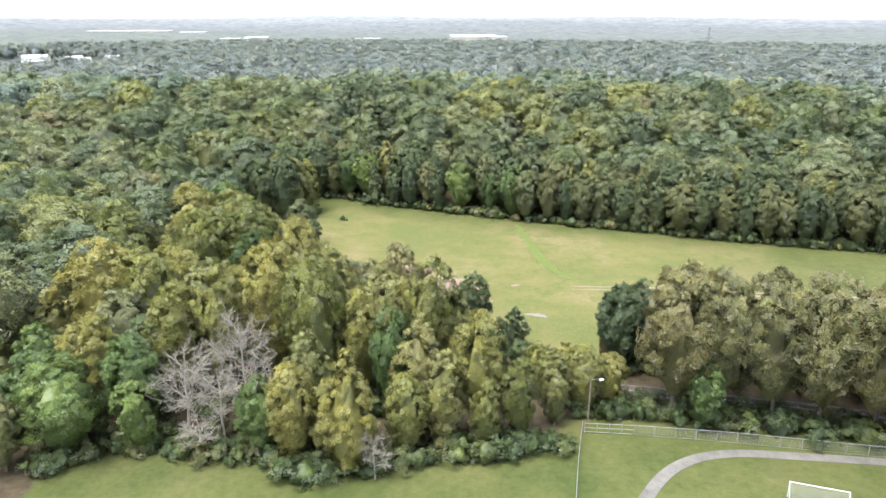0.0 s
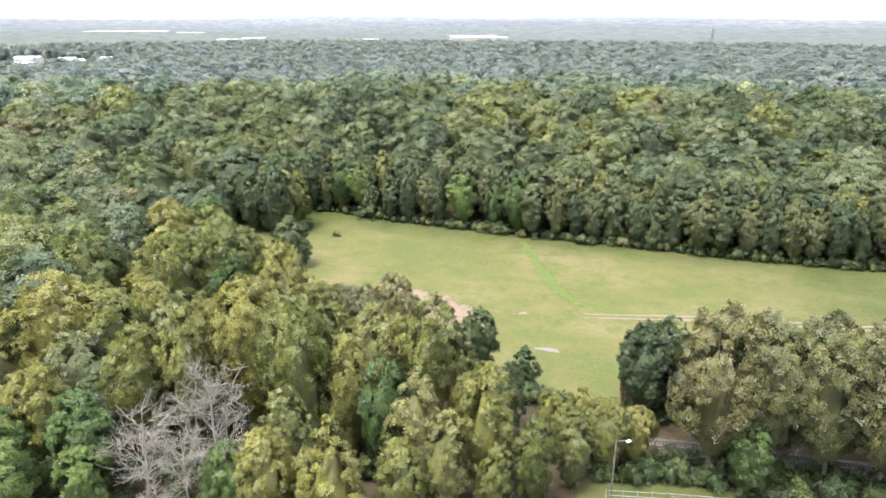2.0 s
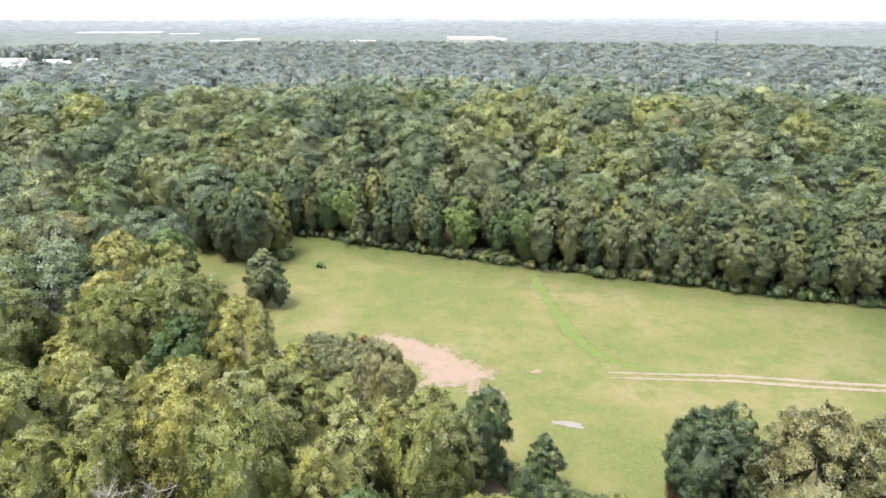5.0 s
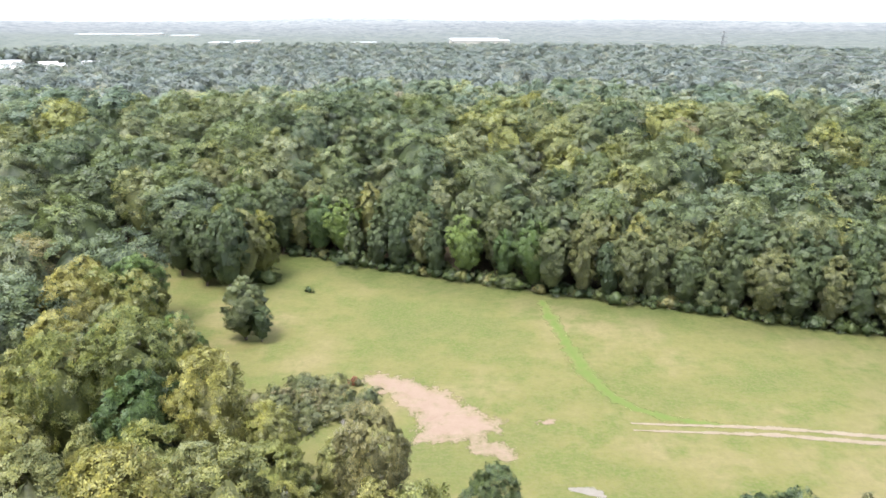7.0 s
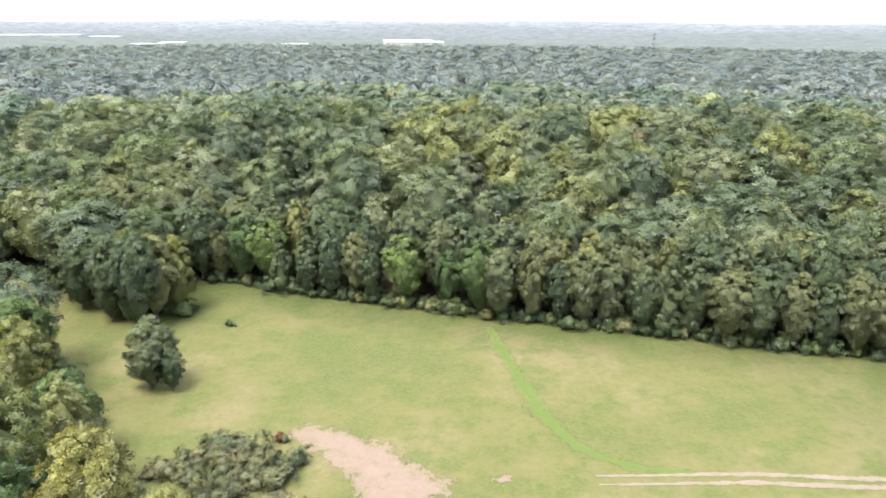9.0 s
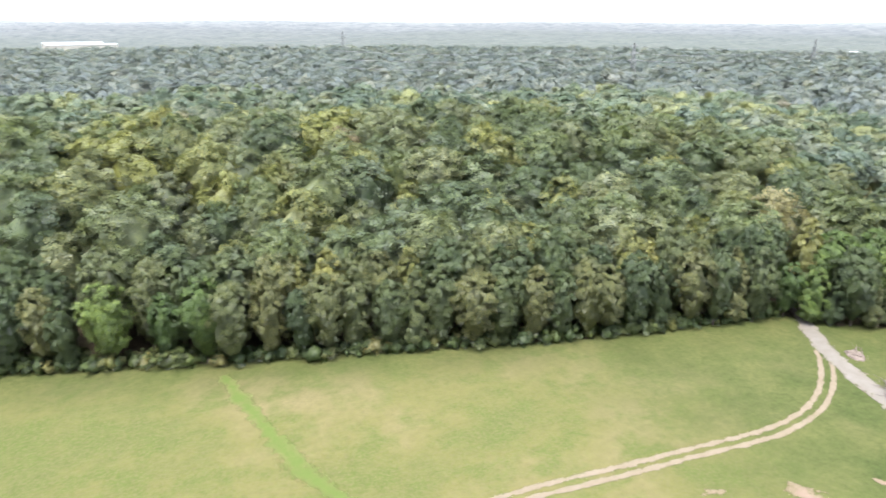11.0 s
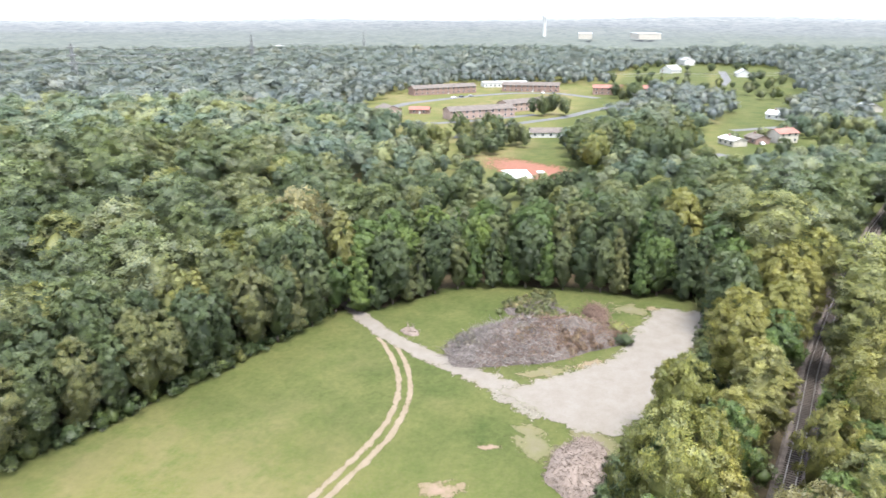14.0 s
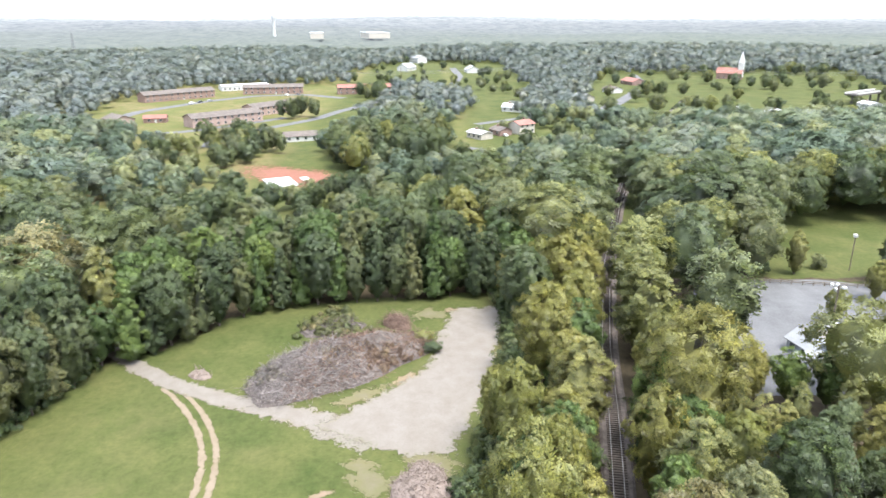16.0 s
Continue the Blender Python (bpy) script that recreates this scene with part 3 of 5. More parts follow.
    s = size * rng.uniform(0.65, 1.25, (m, 1))
    fold = nrm * s * rng.uniform(-0.5, 0.1, (m, 1))
    q = np.stack([p - u * s - w * s * 0.8 + fold, p + u * s - w * s * 0.8, p + u * s + w * s * 0.8 + fold, p - u * s + w * s * 0.8], 1)
    spread = np.concatenate([np.tile((0, 0, 1.0), (at, 1)), np.tile([(-1, -1, 0), (1, -1, 0), (1, 1, 0), (-1, 1, 0)], (m, 1))])
    k = at + np.arange(m) * 4
    puff = np.concatenate([vn.reshape(-1, 3) + rng.normal(scale=0.3, size=(at, 3)), np.repeat(face, 4, axis=0)])
    puff /= np.linalg.norm(puff, axis=1)[:, None]
    return np.concatenate([v.reshape(-1, 3), q.reshape(-1, 3)]), np.concatenate([hull_f, np.stack([k, k + 1, k + 2], 1), np.stack([k, k + 2, k + 3], 1)]), puff, spread


def tube(path, radii, sides=5):
    """A tapered limb along a path."""
    path = np.array(path, float)
    d = np.gradient(path, axis=0)
    d /= np.linalg.norm(d, axis=1)[:, None] + 1e-9
    ref = np.where(np.abs(d[:, 2:]) > 0.9, (1.0, 0, 0), (0, 0, 1.0))
    u = np.cross(d, ref)
    u /= np.linalg.norm(u, axis=1)[:, None] + 1e-9
    w = np.cross(d, u)
    a = np.linspace(0, 2 * np.pi, sides, endpoint=False)
    v = path[:, None] + np.array(radii)[:, None, None] * (u[:, None] * np.cos(a)[None, :, None] + w[:, None] * np.sin(a)[None, :, None])
    f = []
    for i in range(len(path) - 1):
        j = np.arange(sides)
        f.append(np.stack([i * sides + j, (i + 1) * sides + j, (i + 1) * sides + (j + 1) % sides], 1))
        f.append(np.stack([i * sides + j, (i + 1) * sides + (j + 1) % sides, i * sides + (j + 1) % sides], 1))
    return v.reshape(-1, 3), np.concatenate(f)


def merged(pieces):
    vs, fs, n = [], [], 0
    for v, f in pieces:
        vs.append(v)
        fs.append(f + n)
        n += len(v)
    return np.concatenate(vs), np.concatenate(fs)


def limbs(rng, reach_to, n, thick, top=17.0, bare=False):
    """A leaning trunk with limbs; bare trees fork twice more into twigs."""
    lean = rng.uniform(-0.7, 0.7, 2)
    zs = np.linspace(-0.6, top, 7)
    axis = np.stack([lean[0] * (zs / top) ** 2 + 0.15 * np.sin(zs), lean[1] * (zs / top) ** 2 + 0.15 * np.cos(zs * 1.3), zs], 1)
    out = [tube(axis, thick * np.linspace(1.1, 0.12, 7), 7)]
    for i in range(n):
        z0 = top * rng.uniform(0.28, 0.92)
        a, r = i * 2.4 + rng.uniform(-0.5, 0.5), reach_to * rng.uniform(0.6, 1.0) * (1.15 - z0 / top * 0.6)
        p0 = np.array([np.interp(z0, zs, axis[:, 0]), np.interp(z0, zs, axis[:, 1]), z0])
        end = p0 + (r * math.cos(a), r * math.sin(a), r * rng.uniform(0.5, 1.0))
        mid = (p0 + end) / 2 + rng.uniform(-0.35, 0.35, 3) + (0, 0, 0.3)
        lt = thick * 0.34 * (1.2 - z0 / top)
        out.append(tube([p0, mid, end], [lt, lt * 0.65, lt * 0.2], 4))
        if bare:
            for j in range(9):
                s = p0 + (end - p0) * rng.uniform(0.3, 1.0)
                e = s + rng.normal(size=3) * 1.0 + (math.cos(a) * 0.9, math.sin(a) * 0.9, 1.0)
                out.append(tube([s, (s + e) / 2 + rng.normal(size=3) * 0.15, e], [0.055, 0.04, 0.016], 3))
                for k in range(5):
                    s2 = s + (e - s) * rng.uniform(0.3, 1.0)
                    e2 = s2 + rng.normal(size=3) * 0.55 + (0, 0, 0.4)
                    out.append(tube([s2, e2], [0.024, 0.009], 3))
    return merged(out)


TREES = {}
KINDS = {  # shape, boughs, sprays, spray size, leaf, category words
    "oak": ("round", 90, 2500, 0.56, "mixed", "broad-crowned green deciduous tree in the wood"),
    "olive_oak": ("round", 90, 2500, 0.56, "olive", "broad olive-green tree with a billowing crown"),
    "golden_oak": ("spread", 90, 2500, 0.56, "gold", "yellow-green tree turning towards autumn colour"),
    "green_maple": ("round", 90, 2500, 0.56, "green", "fresh green tree with a dense rounded crown"),
    "poplar": ("tall", 80, 2500, 0.50, "olive", "tall narrow olive-green poplar with clumped leaves"),
    "pale_tree": ("tall", 80, 1900, 0.50, "pale", "thin pale grey-green tree with sparse leaves"),
    "cone_tree": ("cone", 80, 2500, 0.50, "olive", "egg-shaped olive-green tree, dense to the ground"),
    "fir_tree": ("fir", 80, 2500, 0.50, "green", "slim pointed green tree at the wood's rim"),
    "cedar": ("cone", 80, 2500, 0.50, "dark", "dark evergreen cedar with a heavy crown"),
    "dark_tree": ("round", 90, 2500, 0.56, "dark", "deep green shaded tree at the wood's rim"),
    "rim_oak": ("round", 90, 2500, 0.56, "shade", "tall grey-green tree at the wood's rim"),
    "rim_poplar": ("tall", 80, 2500, 0.50, "shade", "tall slim green tree at the wood's rim"),
    "rim_fir": ("fir", 80, 2500, 0.50, "shade", "pointed dark green tree, leafy to the ground"),
    "lofty_oak": ("lofty", 80, 2500, 0.56, "brown", "lofty olive-brown tree with bare lower trunk"),
    "shrub": ("bush", 26, 600, 1.6, "mixed", "low tangled green shrub at the wood's rim"),
    "gold_shrub": ("bush", 26, 600, 1.6, "gold", "low yellowing shrub in the undergrowth"),
    "rust_shrub": ("bush", 26, 600, 1.6, "rust", "rust-red shrub with dying leaves"),
    "dead_tree": (None, 0, 0, 0, None, "dead grey tree with bare bleached twigs"),
}


def tree(kind, x, y, tall, wide=1.0, turn=None, variant=0, z=None, group="trees of the woods"):
    """A tree as an Empty at its foot with a trunk and a crown."""
    shape, n, leaves, size, leaf, words = KINDS[kind]
    turn = (x * 37 + y * 53) % 360 if turn is None else turn
    s = tall / 20.0
    m = Matrix.Translation((x, y, float(height(x, y)) if z is None else z)) @ Euler((0, 0, radians(turn))).to_matrix().to_4x4() @ Matrix.Diagonal((s * wide, s * wide, s, 1))
    if (kind, variant) in TREES:
        t = copy_thing(TREES[kind, variant], Matrix())
        t.matrix_basis = m
        return t
    rng = np.random.RandomState(variant * 31 + len(kind) * 7 + ord(kind[0]))
    name = "shrub" if "shrub" in kind else "tree"
    t = new(name)
    t.empty_display_size = 0.5
    if shape:
        bush = shape == "bush"
        trunk = make_mesh("trunk", *limbs(rng, 3.0, 3 if bush else 7, 0.34 if not bush else 0.5, 9.0 if bush else 16.5), [M_BARK], smooth_shade=True)
        cv, cf, puff, spread = crown_arrays(shape, variant * 17 + len(kind) + n, n, leaves, size, 8, 11, hull=0.55 if bush else 0.50 if shape == "lofty" else 0.62, fine=0.58)
        crown = make_mesh("crown", cv, cf, [M_LEAF[leaf]], points={"bough": puff, "spread": spread})
        new("crown", crown).parent = t
    else:
        trunk = make_mesh("trunk", *limbs(rng, 5.4, 24, 0.26, 18.5, bare=True), [M_PALEBARK], smooth_shade=True)
    new("trunk", trunk).parent = t
    t.matrix_basis = m
    tagged(t, words, name, group)
    TREES[kind, variant] = t
    return t


def taken(x, y, gap, spots):
    return any((x - a) ** 2 + (y - b) ** 2 < (gap + r) ** 2 for a, b, r in spots)


# Trees that stand out, one by one: kind, x, y, height, width.
PLACED = [
    # west belt, front to back
    ("dead_tree", -32.4, 101, 19.8, 1.1), ("dead_tree", -39.5, 94.5, 16.5, 1.25), ("dead_tree", -34, 93.5, 14, 1.2), ("dead_tree", -29, 95, 13, 1.1), ("dead_tree", -36, 89.5, 7.5, 1.8), ("dead_tree", -10, 85, 8, 1.3),
    ("cone_tree", -14, 86.5, 19.5, 0.95), ("pale_tree", -20.2, 96.2, 18, 0.95), ("pale_tree", -23, 92, 13, 0.9), ("golden_oak", -21.5, 104, 27, 0.62), ("olive_oak", -14.5, 104.5, 21, 0.7),
    ("green_maple", -8.4, 99.4, 21, 0.62), ("pale_tree", -4.4, 97.9, 19.8, 1.0), ("pale_tree", -1.0, 93.5, 16, 1.0), ("poplar", 5.7, 97, 21.6, 0.85), ("olive_oak", 11, 95, 14.5, 0.7), ("pale_tree", 17.0, 99.5, 12.5, 0.95),
    ("golden_oak", 22.0, 103.5, 12.0, 0.95), ("gold_shrub", 19, 108, 8, 0.6), ("golden_oak", 26.5, 104.5, 10.5, 0.9), ("golden_oak", 17, 106, 9.5, 0.9), ("gold_shrub", 21.5, 117, 6, 0.8), ("gold_shrub", 16, 116, 6.5, 0.8), ("gold_shrub", 24.5, 110.5, 6, 0.7),
    ("olive_oak", -2.9, 111.5, 24, 0.72), ("pale_tree", -12.1, 108.5, 23.6, 0.95), ("pale_tree", -22.5, 118.5, 24.6, 1.0), ("olive_oak", -30.4, 113, 26.5, 0.8), ("olive_oak", -38.5, 109.5, 23, 0.75), ("olive_oak", -45, 107.5, 21.5, 0.8),
    ("oak", -50, 106.5, 15.5, 1.0), ("olive_oak", -54.4, 119, 23.2, 0.95), ("olive_oak", -62, 118, 25, 0.95), ("green_maple", -55.6, 89.5, 16.3, 1.25), ("green_maple", -48.5, 96.5, 16.5, 1.0), ("green_maple", -62, 96, 15, 1.2),
    ("lofty_oak", -9.3, 132.5, 19.8, 0.78), ("dark_tree", 4.6, 126.5, 16.0, 0.8), ("pale_tree", 1.5, 121, 15.0, 1.0), ("cedar", 12.6, 126, 9.4, 1.25), ("cedar", 9.0, 113, 13, 0.9), ("olive_oak", 3.0, 105.5, 15, 0.75),
    ("pale_tree", -15, 138, 12, 1.0), ("olive_oak", -32, 140.5, 23, 0.85), ("olive_oak", -44.1, 146.5, 25.6, 0.85), ("golden_oak", -52, 143, 24, 0.8), ("olive_oak", -68.8, 141.6, 25.6, 0.95), ("olive_oak", -48, 153.5, 23, 0.75),
    ("olive_oak", -59.2, 155.5, 21, 0.95), ("oak", -63.3, 162, 18, 1.0), ("olive_oak", -64.8, 172, 22.3, 0.95), ("green_maple", -47.5, 169, 15.5, 1.0), ("dead_tree", -15, 150, 7, 1.2),
    # east of the gap: lofty trees behind the fence, darker ones past the railway
    ("lofty_oak", 36.5, 102.2, 26.2, 0.82), ("lofty_oak", 43.2, 101.8, 25.6, 0.78), ("lofty_oak", 51.6, 100.4, 25.8, 0.82), ("lofty_oak", 58.5, 98.6, 26.4, 0.85), ("lofty_oak", 66.0, 97.0, 24.5, 0.85), ("green_maple", 40.0, 98.6, 12.2, 0.95),
    ("dark_tree", 31.5, 121.5, 16, 0.9), ("dark_tree", 36, 121.5, 16.4, 0.8), ("lofty_oak", 42, 118, 17.5, 0.9),
    # beside the railway
    ("olive_oak", 157.2, 94, 18.3, 0.95), ("olive_oak", 126, 102.5, 20, 1.0), ("golden_oak", 101.6, 109.6, 17.7, 0.72), ("olive_oak", 107.8, 111.8, 13.8, 0.8), ("golden_oak", 78, 110.6, 22.6, 0.8), ("olive_oak", 85.5, 106.5, 19, 0.75), ("green_maple", 93.5, 104.5, 16, 0.85),
    ("pale_tree", 137, 81, 20.6, 1.35), ("golden_oak", 103, 84.5, 24.6, 0.92), ("pale_tree", 88.1, 90.2, 17, 1.2), ("olive_oak", 94, 92.0, 17.6, 0.75), ("dark_tree", 84.4, 77.5, 18.5, 1.0), ("green_maple", 82.5, 93.5, 15.5, 0.8), ("olive_oak", 163.3, 89, 15, 0.9), ("olive_oak", 117, 83, 19.5, 0.85),
    # east rim of the clearing
    ("green_maple", 202.9, 139.3, 16.6, 0.9), ("fir_tree", 195.2, 121.1, 18, 1.0), ("olive_oak", 192.7, 113.7, 21, 0.95), ("oak", 217.2, 57.2, 23, 1.1),
    # a dark group at the meadow's end
    ("rim_oak", -53.2, 217.5, 21.2, 0.9), ("rim_poplar", -60, 221, 19, 1.0), ("rim_oak", -68.7, 228, 17, 0.95),
]
spots = [(x, y, 2.4 * w) for _, x, y, _, w in PLACED]
for i, (kind, x, y, tall, wide) in enumerate(PLACED):
    tree(kind, x, y, tall, wide, variant=i % 2)

# Belts of trees near the flight, tree by tree: outline, spacing, kinds, heights.
BELT_WEST = [(-72, 92), (-52, 92.5), (-31, 90), (-20, 87), (-7, 88.5), (-4, 92), (-5, 108), (-8, 124), (-14, 133), (-22, 138), (-32, 146),
             (-42, 158), (-47, 172), (-60, 188), (-72, 190)]
BELT_EAST = [(27, 110), (178, 76), (178, 106), (146, 107), (122, 111), (106, 113), (80, 122), (60, 126), (30, 124)]
BELT_RAIL = [(66, 91), (80, 88), (100, 83), (108, 79), (103, 66), (96, 50), (86, 40), (74, 60)]
LOT_SIDE = [(118, 84), (142, 79), (178, 70), (178, 60), (160, 67), (120, 70)]
RIM_NORTH = [(x, y + 3.5) for x, y in MEADOW[3:16]]
RIM_EAST = [(144, 180), (160, 168), (167, 158), (170, 138), (173, 112), (182, 104), (188, 140), (180, 165), (158, 188)]


WEST_GAP = [(-20, 104), (30, 104), (30, 127), (14, 132), (-14, 148), (-34, 150), (-20, 120)]
VERGE = [(-72, 70), (-72, 93), (-40, 116), (10, 112), (118, 92), (118, 55), (60, 60)]


def scatter(poly, gap, kinds, low, high, seed, wide=(0.85, 1.1), keep_off=3.6, most=400):
    rng = np.random.RandomState(seed)
    xs, ys = [p[0] for p in poly], [p[1] for p in poly]
    made = 0
    for _ in range(9000):
        if made >= most:
            break
        x, y = rng.uniform(min(xs), max(xs)), rng.uniform(min(ys), max(ys))
        if not inside(poly, x, y) or off_line(RAIL, np.array(x), np.array(y)) < keep_off or taken(x, y, gap, spots):
            continue
        kind = kinds[rng.randint(len(kinds))]
        w = rng.uniform(*wide)
        tree(kind, x, y, rng.uniform(low, high), w, variant=rng.randint(3))
        spots.append((x, y, gap * 0.25))
        made += 1


scatter(BELT_WEST, 5.2, ["olive_oak", "olive_oak", "oak", "golden_oak", "poplar", "pale_tree", "olive_oak", "green_maple"], 13, 20, 5)


def row(line, off, gap, kinds, low, high, x0, x1, seed, wide=(0.85, 1.05), loose=0.9):
    """A loose row of trees alongside a line."""
    rng = np.random.RandomState(seed)
    c, side = resample(line, gap)
    for p, s in zip(c, side):
        x, y = p + s * off + rng.uniform(-loose, loose, 2)
        kind, tall, w, v = kinds[rng.randint(len(kinds))], rng.uniform(low, high), rng.uniform(*wide), rng.randint(3)
        if x0 < x < x1 and not taken(x, y, 1.2, spots):
            tree(kind, x, y, tall, w, variant=v)
            spots.append((x, y, 1.6))


NORTH_SIDE = ["olive_oak", "golden_oak", "pale_tree", "green_maple", "olive_oak"]
row(RAIL, 6.8, 7.6, NORTH_SIDE, 12, 18, 66, 178, 61, (0.85, 1.3), 1.8)
row(RAIL, 13.0, 6.0, ["olive_oak", "green_maple", "dark_tree"], 7, 11, 66, 112, 62, (0.9, 1.2))
row(RAIL, 7.0, 6.4, ["oak", "olive_oak", "dark_tree", "pale_tree"], 12, 16, 29, 67, 63)
row(RAIL, 12.5, 6.6, ["olive_oak", "golden_oak", "olive_oak", "oak"], 12, 16, 30, 67, 64)
row(RAIL, -6.6, 8.4, ["olive_oak", "golden_oak", "pale_tree", "green_maple", "oak"], 12, 18, 69, 112, 65, (0.85, 1.3), 1.6)
row(RAIL, -6.6, 9.4, ["olive_oak", "green_maple", "oak"], 9, 13, 112, 178, 68, (0.85, 1.25), 1.6)
row(FIELD[1:8], 4.0, 6.0, ["poplar", "pale_tree", "green_maple", "olive_oak", "dark_tree"], 11, 17, -54, 13, 67)
row(RAIL, -4.8, 3.6, ["shrub", "gold_shrub", "shrub"], 3, 5.5, 30, 72, 71, (0.5, 0.7))
scatter([(106, 79), (125, 74), (123, 60), (112, 50), (102, 64)], 4.6, ["olive_oak", "green_maple", "oak", "pale_tree"], 8, 11, 14, keep_off=7.0)
scatter(BELT_RAIL, 5.4, ["olive_oak", "golden_oak", "green_maple", "pale_tree", "oak", "poplar", "dark_tree"], 12, 17, 7, keep_off=11.0)
row(MEADOW[14:20], 1.8, 4.2, ["rim_fir", "rim_oak", "green_maple", "rim_poplar", "fir_tree"], 13, 18, 100, 200, 72)
scatter([(148, 98), (178, 91), (190, 99), (186, 113), (173, 111), (168, 106), (150, 105.5)], 4.6, ["olive_oak", "oak", "green_maple", "dark_tree"], 13, 18, 9)
scatter([(-92, 80), (-57, 82), (-52, 92), (-60, 98), (-92, 100)], 5.0, ["green_maple", "olive_oak", "green_maple", "oak"], 12, 17, 10)
scatter([(-100, 262), (-66, 238), (-46, 243), (-46, 262), (-90, 282)], 5.0, ["rim_oak", "rim_poplar", "rim_oak", "green_maple"], 17, 22, 13)
scatter(RIM_EAST, 4.8, ["green_maple", "rim_fir", "rim_oak", "rim_poplar", "fir_tree", "rim_oak"], 14, 20, 8)
c, side = resample(RIM_NORTH, 5.6)
rng = np.random.RandomState(11)
for row, (off, low, high, kinds) in enumerate(((-1.0, 14, 18, ["rim_poplar", "rim_oak", "rim_fir", "rim_poplar", "green_maple", "rim_oak"]),
                                               (5.5, 18, 22, ["rim_oak", "rim_oak", "rim_poplar", "pale_tree", "rim_oak"]))):
    for p, s in zip(c, side):
        x, y = p + s * off + rng.uniform(-1.2, 1.2, 2)
        if not inside(MEADOW, x, y) and not taken(x, y, 2.6, spots):
            tree(kinds[rng.randint(len(kinds))], x, y, rng.uniform(low, high), rng.uniform(0.8, 1.05), variant=rng.randint(3))
            spots.append((x, y, 1.2))

# The rest of the woods, near to far, joined.
def plant(name, label, spots_xy, tall, templates, seed, leaf="woods", wide=(0.85, 1.15), category="woods"):
    """Many trees joined in one mesh; each has a tint of its own."""
    rng = np.random.RandomState(seed)
    vs, fs, ts, n = [], [], [], 0
    which = rng.randint(len(templates), size=len(spots_xy))
    turn, tint = rng.uniform(0, 6.28, len(spots_xy)), rng.beta(1.3, 1.5, len(spots_xy))
    bs, ss = [], []
    for k, (tv, tf, tb, tp) in enumerate(templates):
        i = np.nonzero(which == k)[0]
        s, w = tall[i] / 20.0, rng.uniform(*wide, len(i))
        c, sn = np.cos(turn[i])[:, None], np.sin(turn[i])[:, None]
        x = (tv[None, :, 0] * c - tv[None, :, 1] * sn) * (s * w)[:, None] + spots_xy[i, 0:1]
        y = (tv[None, :, 0] * sn + tv[None, :, 1] * c) * (s * w)[:, None] + spots_xy[i, 1:2]
        z = tv[None, :, 2] * s[:, None] + height(spots_xy[i, 0], spots_xy[i, 1])[:, None]
        vs.append(np.stack([x, y, z], -1).reshape(-1, 3))
        fs.append((tf[None] + (n + np.arange(len(i)) * len(tv))[:, None, None]).reshape(-1, 3))
        ts.append(np.repeat(tint[i], len(tv)))
        bs.append(np.stack([tb[None, :, 0] * c - tb[None, :, 1] * sn, tb[None, :, 0] * sn + tb[None, :, 1] * c, np.broadcast_to(tb[None, :, 2], x.shape)], -1).reshape(-1, 3))
        ss.append(np.tile(tp, (len(i), 1)))
        n += len(i) * len(tv)
    ob = new(name, make_mesh(name, np.concatenate(vs), np.concatenate(fs), [M_LEAF[leaf]], points={"tint": np.concatenate(ts), "bough": np.concatenate(bs), "spread": np.concatenate(ss)}, smooth_shade=True))
    return tagged(ob, label, category, kind="stuff")


def hex_spots(x0, x1, y0, y1, gap, seed):
    rng = np.random.RandomState(seed)
    x, y = np.meshgrid(np.arange(x0, x1, gap), np.arange(y0, y1, gap * 0.87))
    x = x + (np.arange(len(x)) % 2)[:, None] * gap / 2
    p = np.stack([x.ravel(), y.ravel()], 1)
    return p + rng.uniform(-0.3, 0.3, p.shape) * gap


def woodland(p, margin=0.0):
    """Which spots are woods: outside every clearing, off the railway, before or beside the camera."""
    ok = off_line(RAIL, p[:, 0], p[:, 1]) > 4.2
    for poly in CLEARINGS + [BELT_WEST, BELT_EAST, BELT_RAIL, RIM_EAST, LOT_SIDE, VERGE, WEST_GAP]:
        ok &= ~inside(poly, p[:, 0], p[:, 1])
    ok &= off_line(RIM_NORTH, p[:, 0], p[:, 1]) > 9.5
    ok &= off_line(MEADOW + MEADOW[:1], p[:, 0], p[:, 1]) > 4.0
    left, right = np.arctan2(p[:, 0], p[:, 1] + 5), np.arctan2(p[:, 0] - 14, p[:, 1] - 121)
    return ok & (left > radians(-35)) & (right < radians(126))


# Trees are shorter round the clearings so the camera sees the town past them.
def tall_at(p, seed, low=16.0, high=25.0):
    rng = np.random.RandomState(seed)
    most = np.full(len(p), 40.0)
    for poly, foot, slope in ((HOMES, 9, 0.12), (SITE, 7, 0.16), (GLADE, 10, 0.2), (FRONT, 8, 0.16), (SUBURB, 9, 0.12), (OLDTOWN, 9, 0.1), (YARDS, 6, 0.14)):
        most = np.minimum(most, foot + slope * off_line(poly + poly[:1], p[:, 0], p[:, 1]))
    return np.minimum(grown(p, rng, low, high), most * rng.uniform(0.8, 1.25, len(p)))


# Trees lowered east of the meadow so the camera sees the building site.
def grown(p, rng, low, high):
    return low + (high - low) * rng.beta(1.2, 1.0, len(p)) - 4.0 * smooth(p[:, 0], 150, 260) * smooth(-p[:, 1], -330, -200) * smooth(p[:, 1], 135, 165) - 8.0 * smooth(p[:, 0], 188, 225) * smooth(p[:, 1], 135, 160) * smooth(-p[:, 1], -250, -220) * smooth(-p[:, 0], -345, -300)


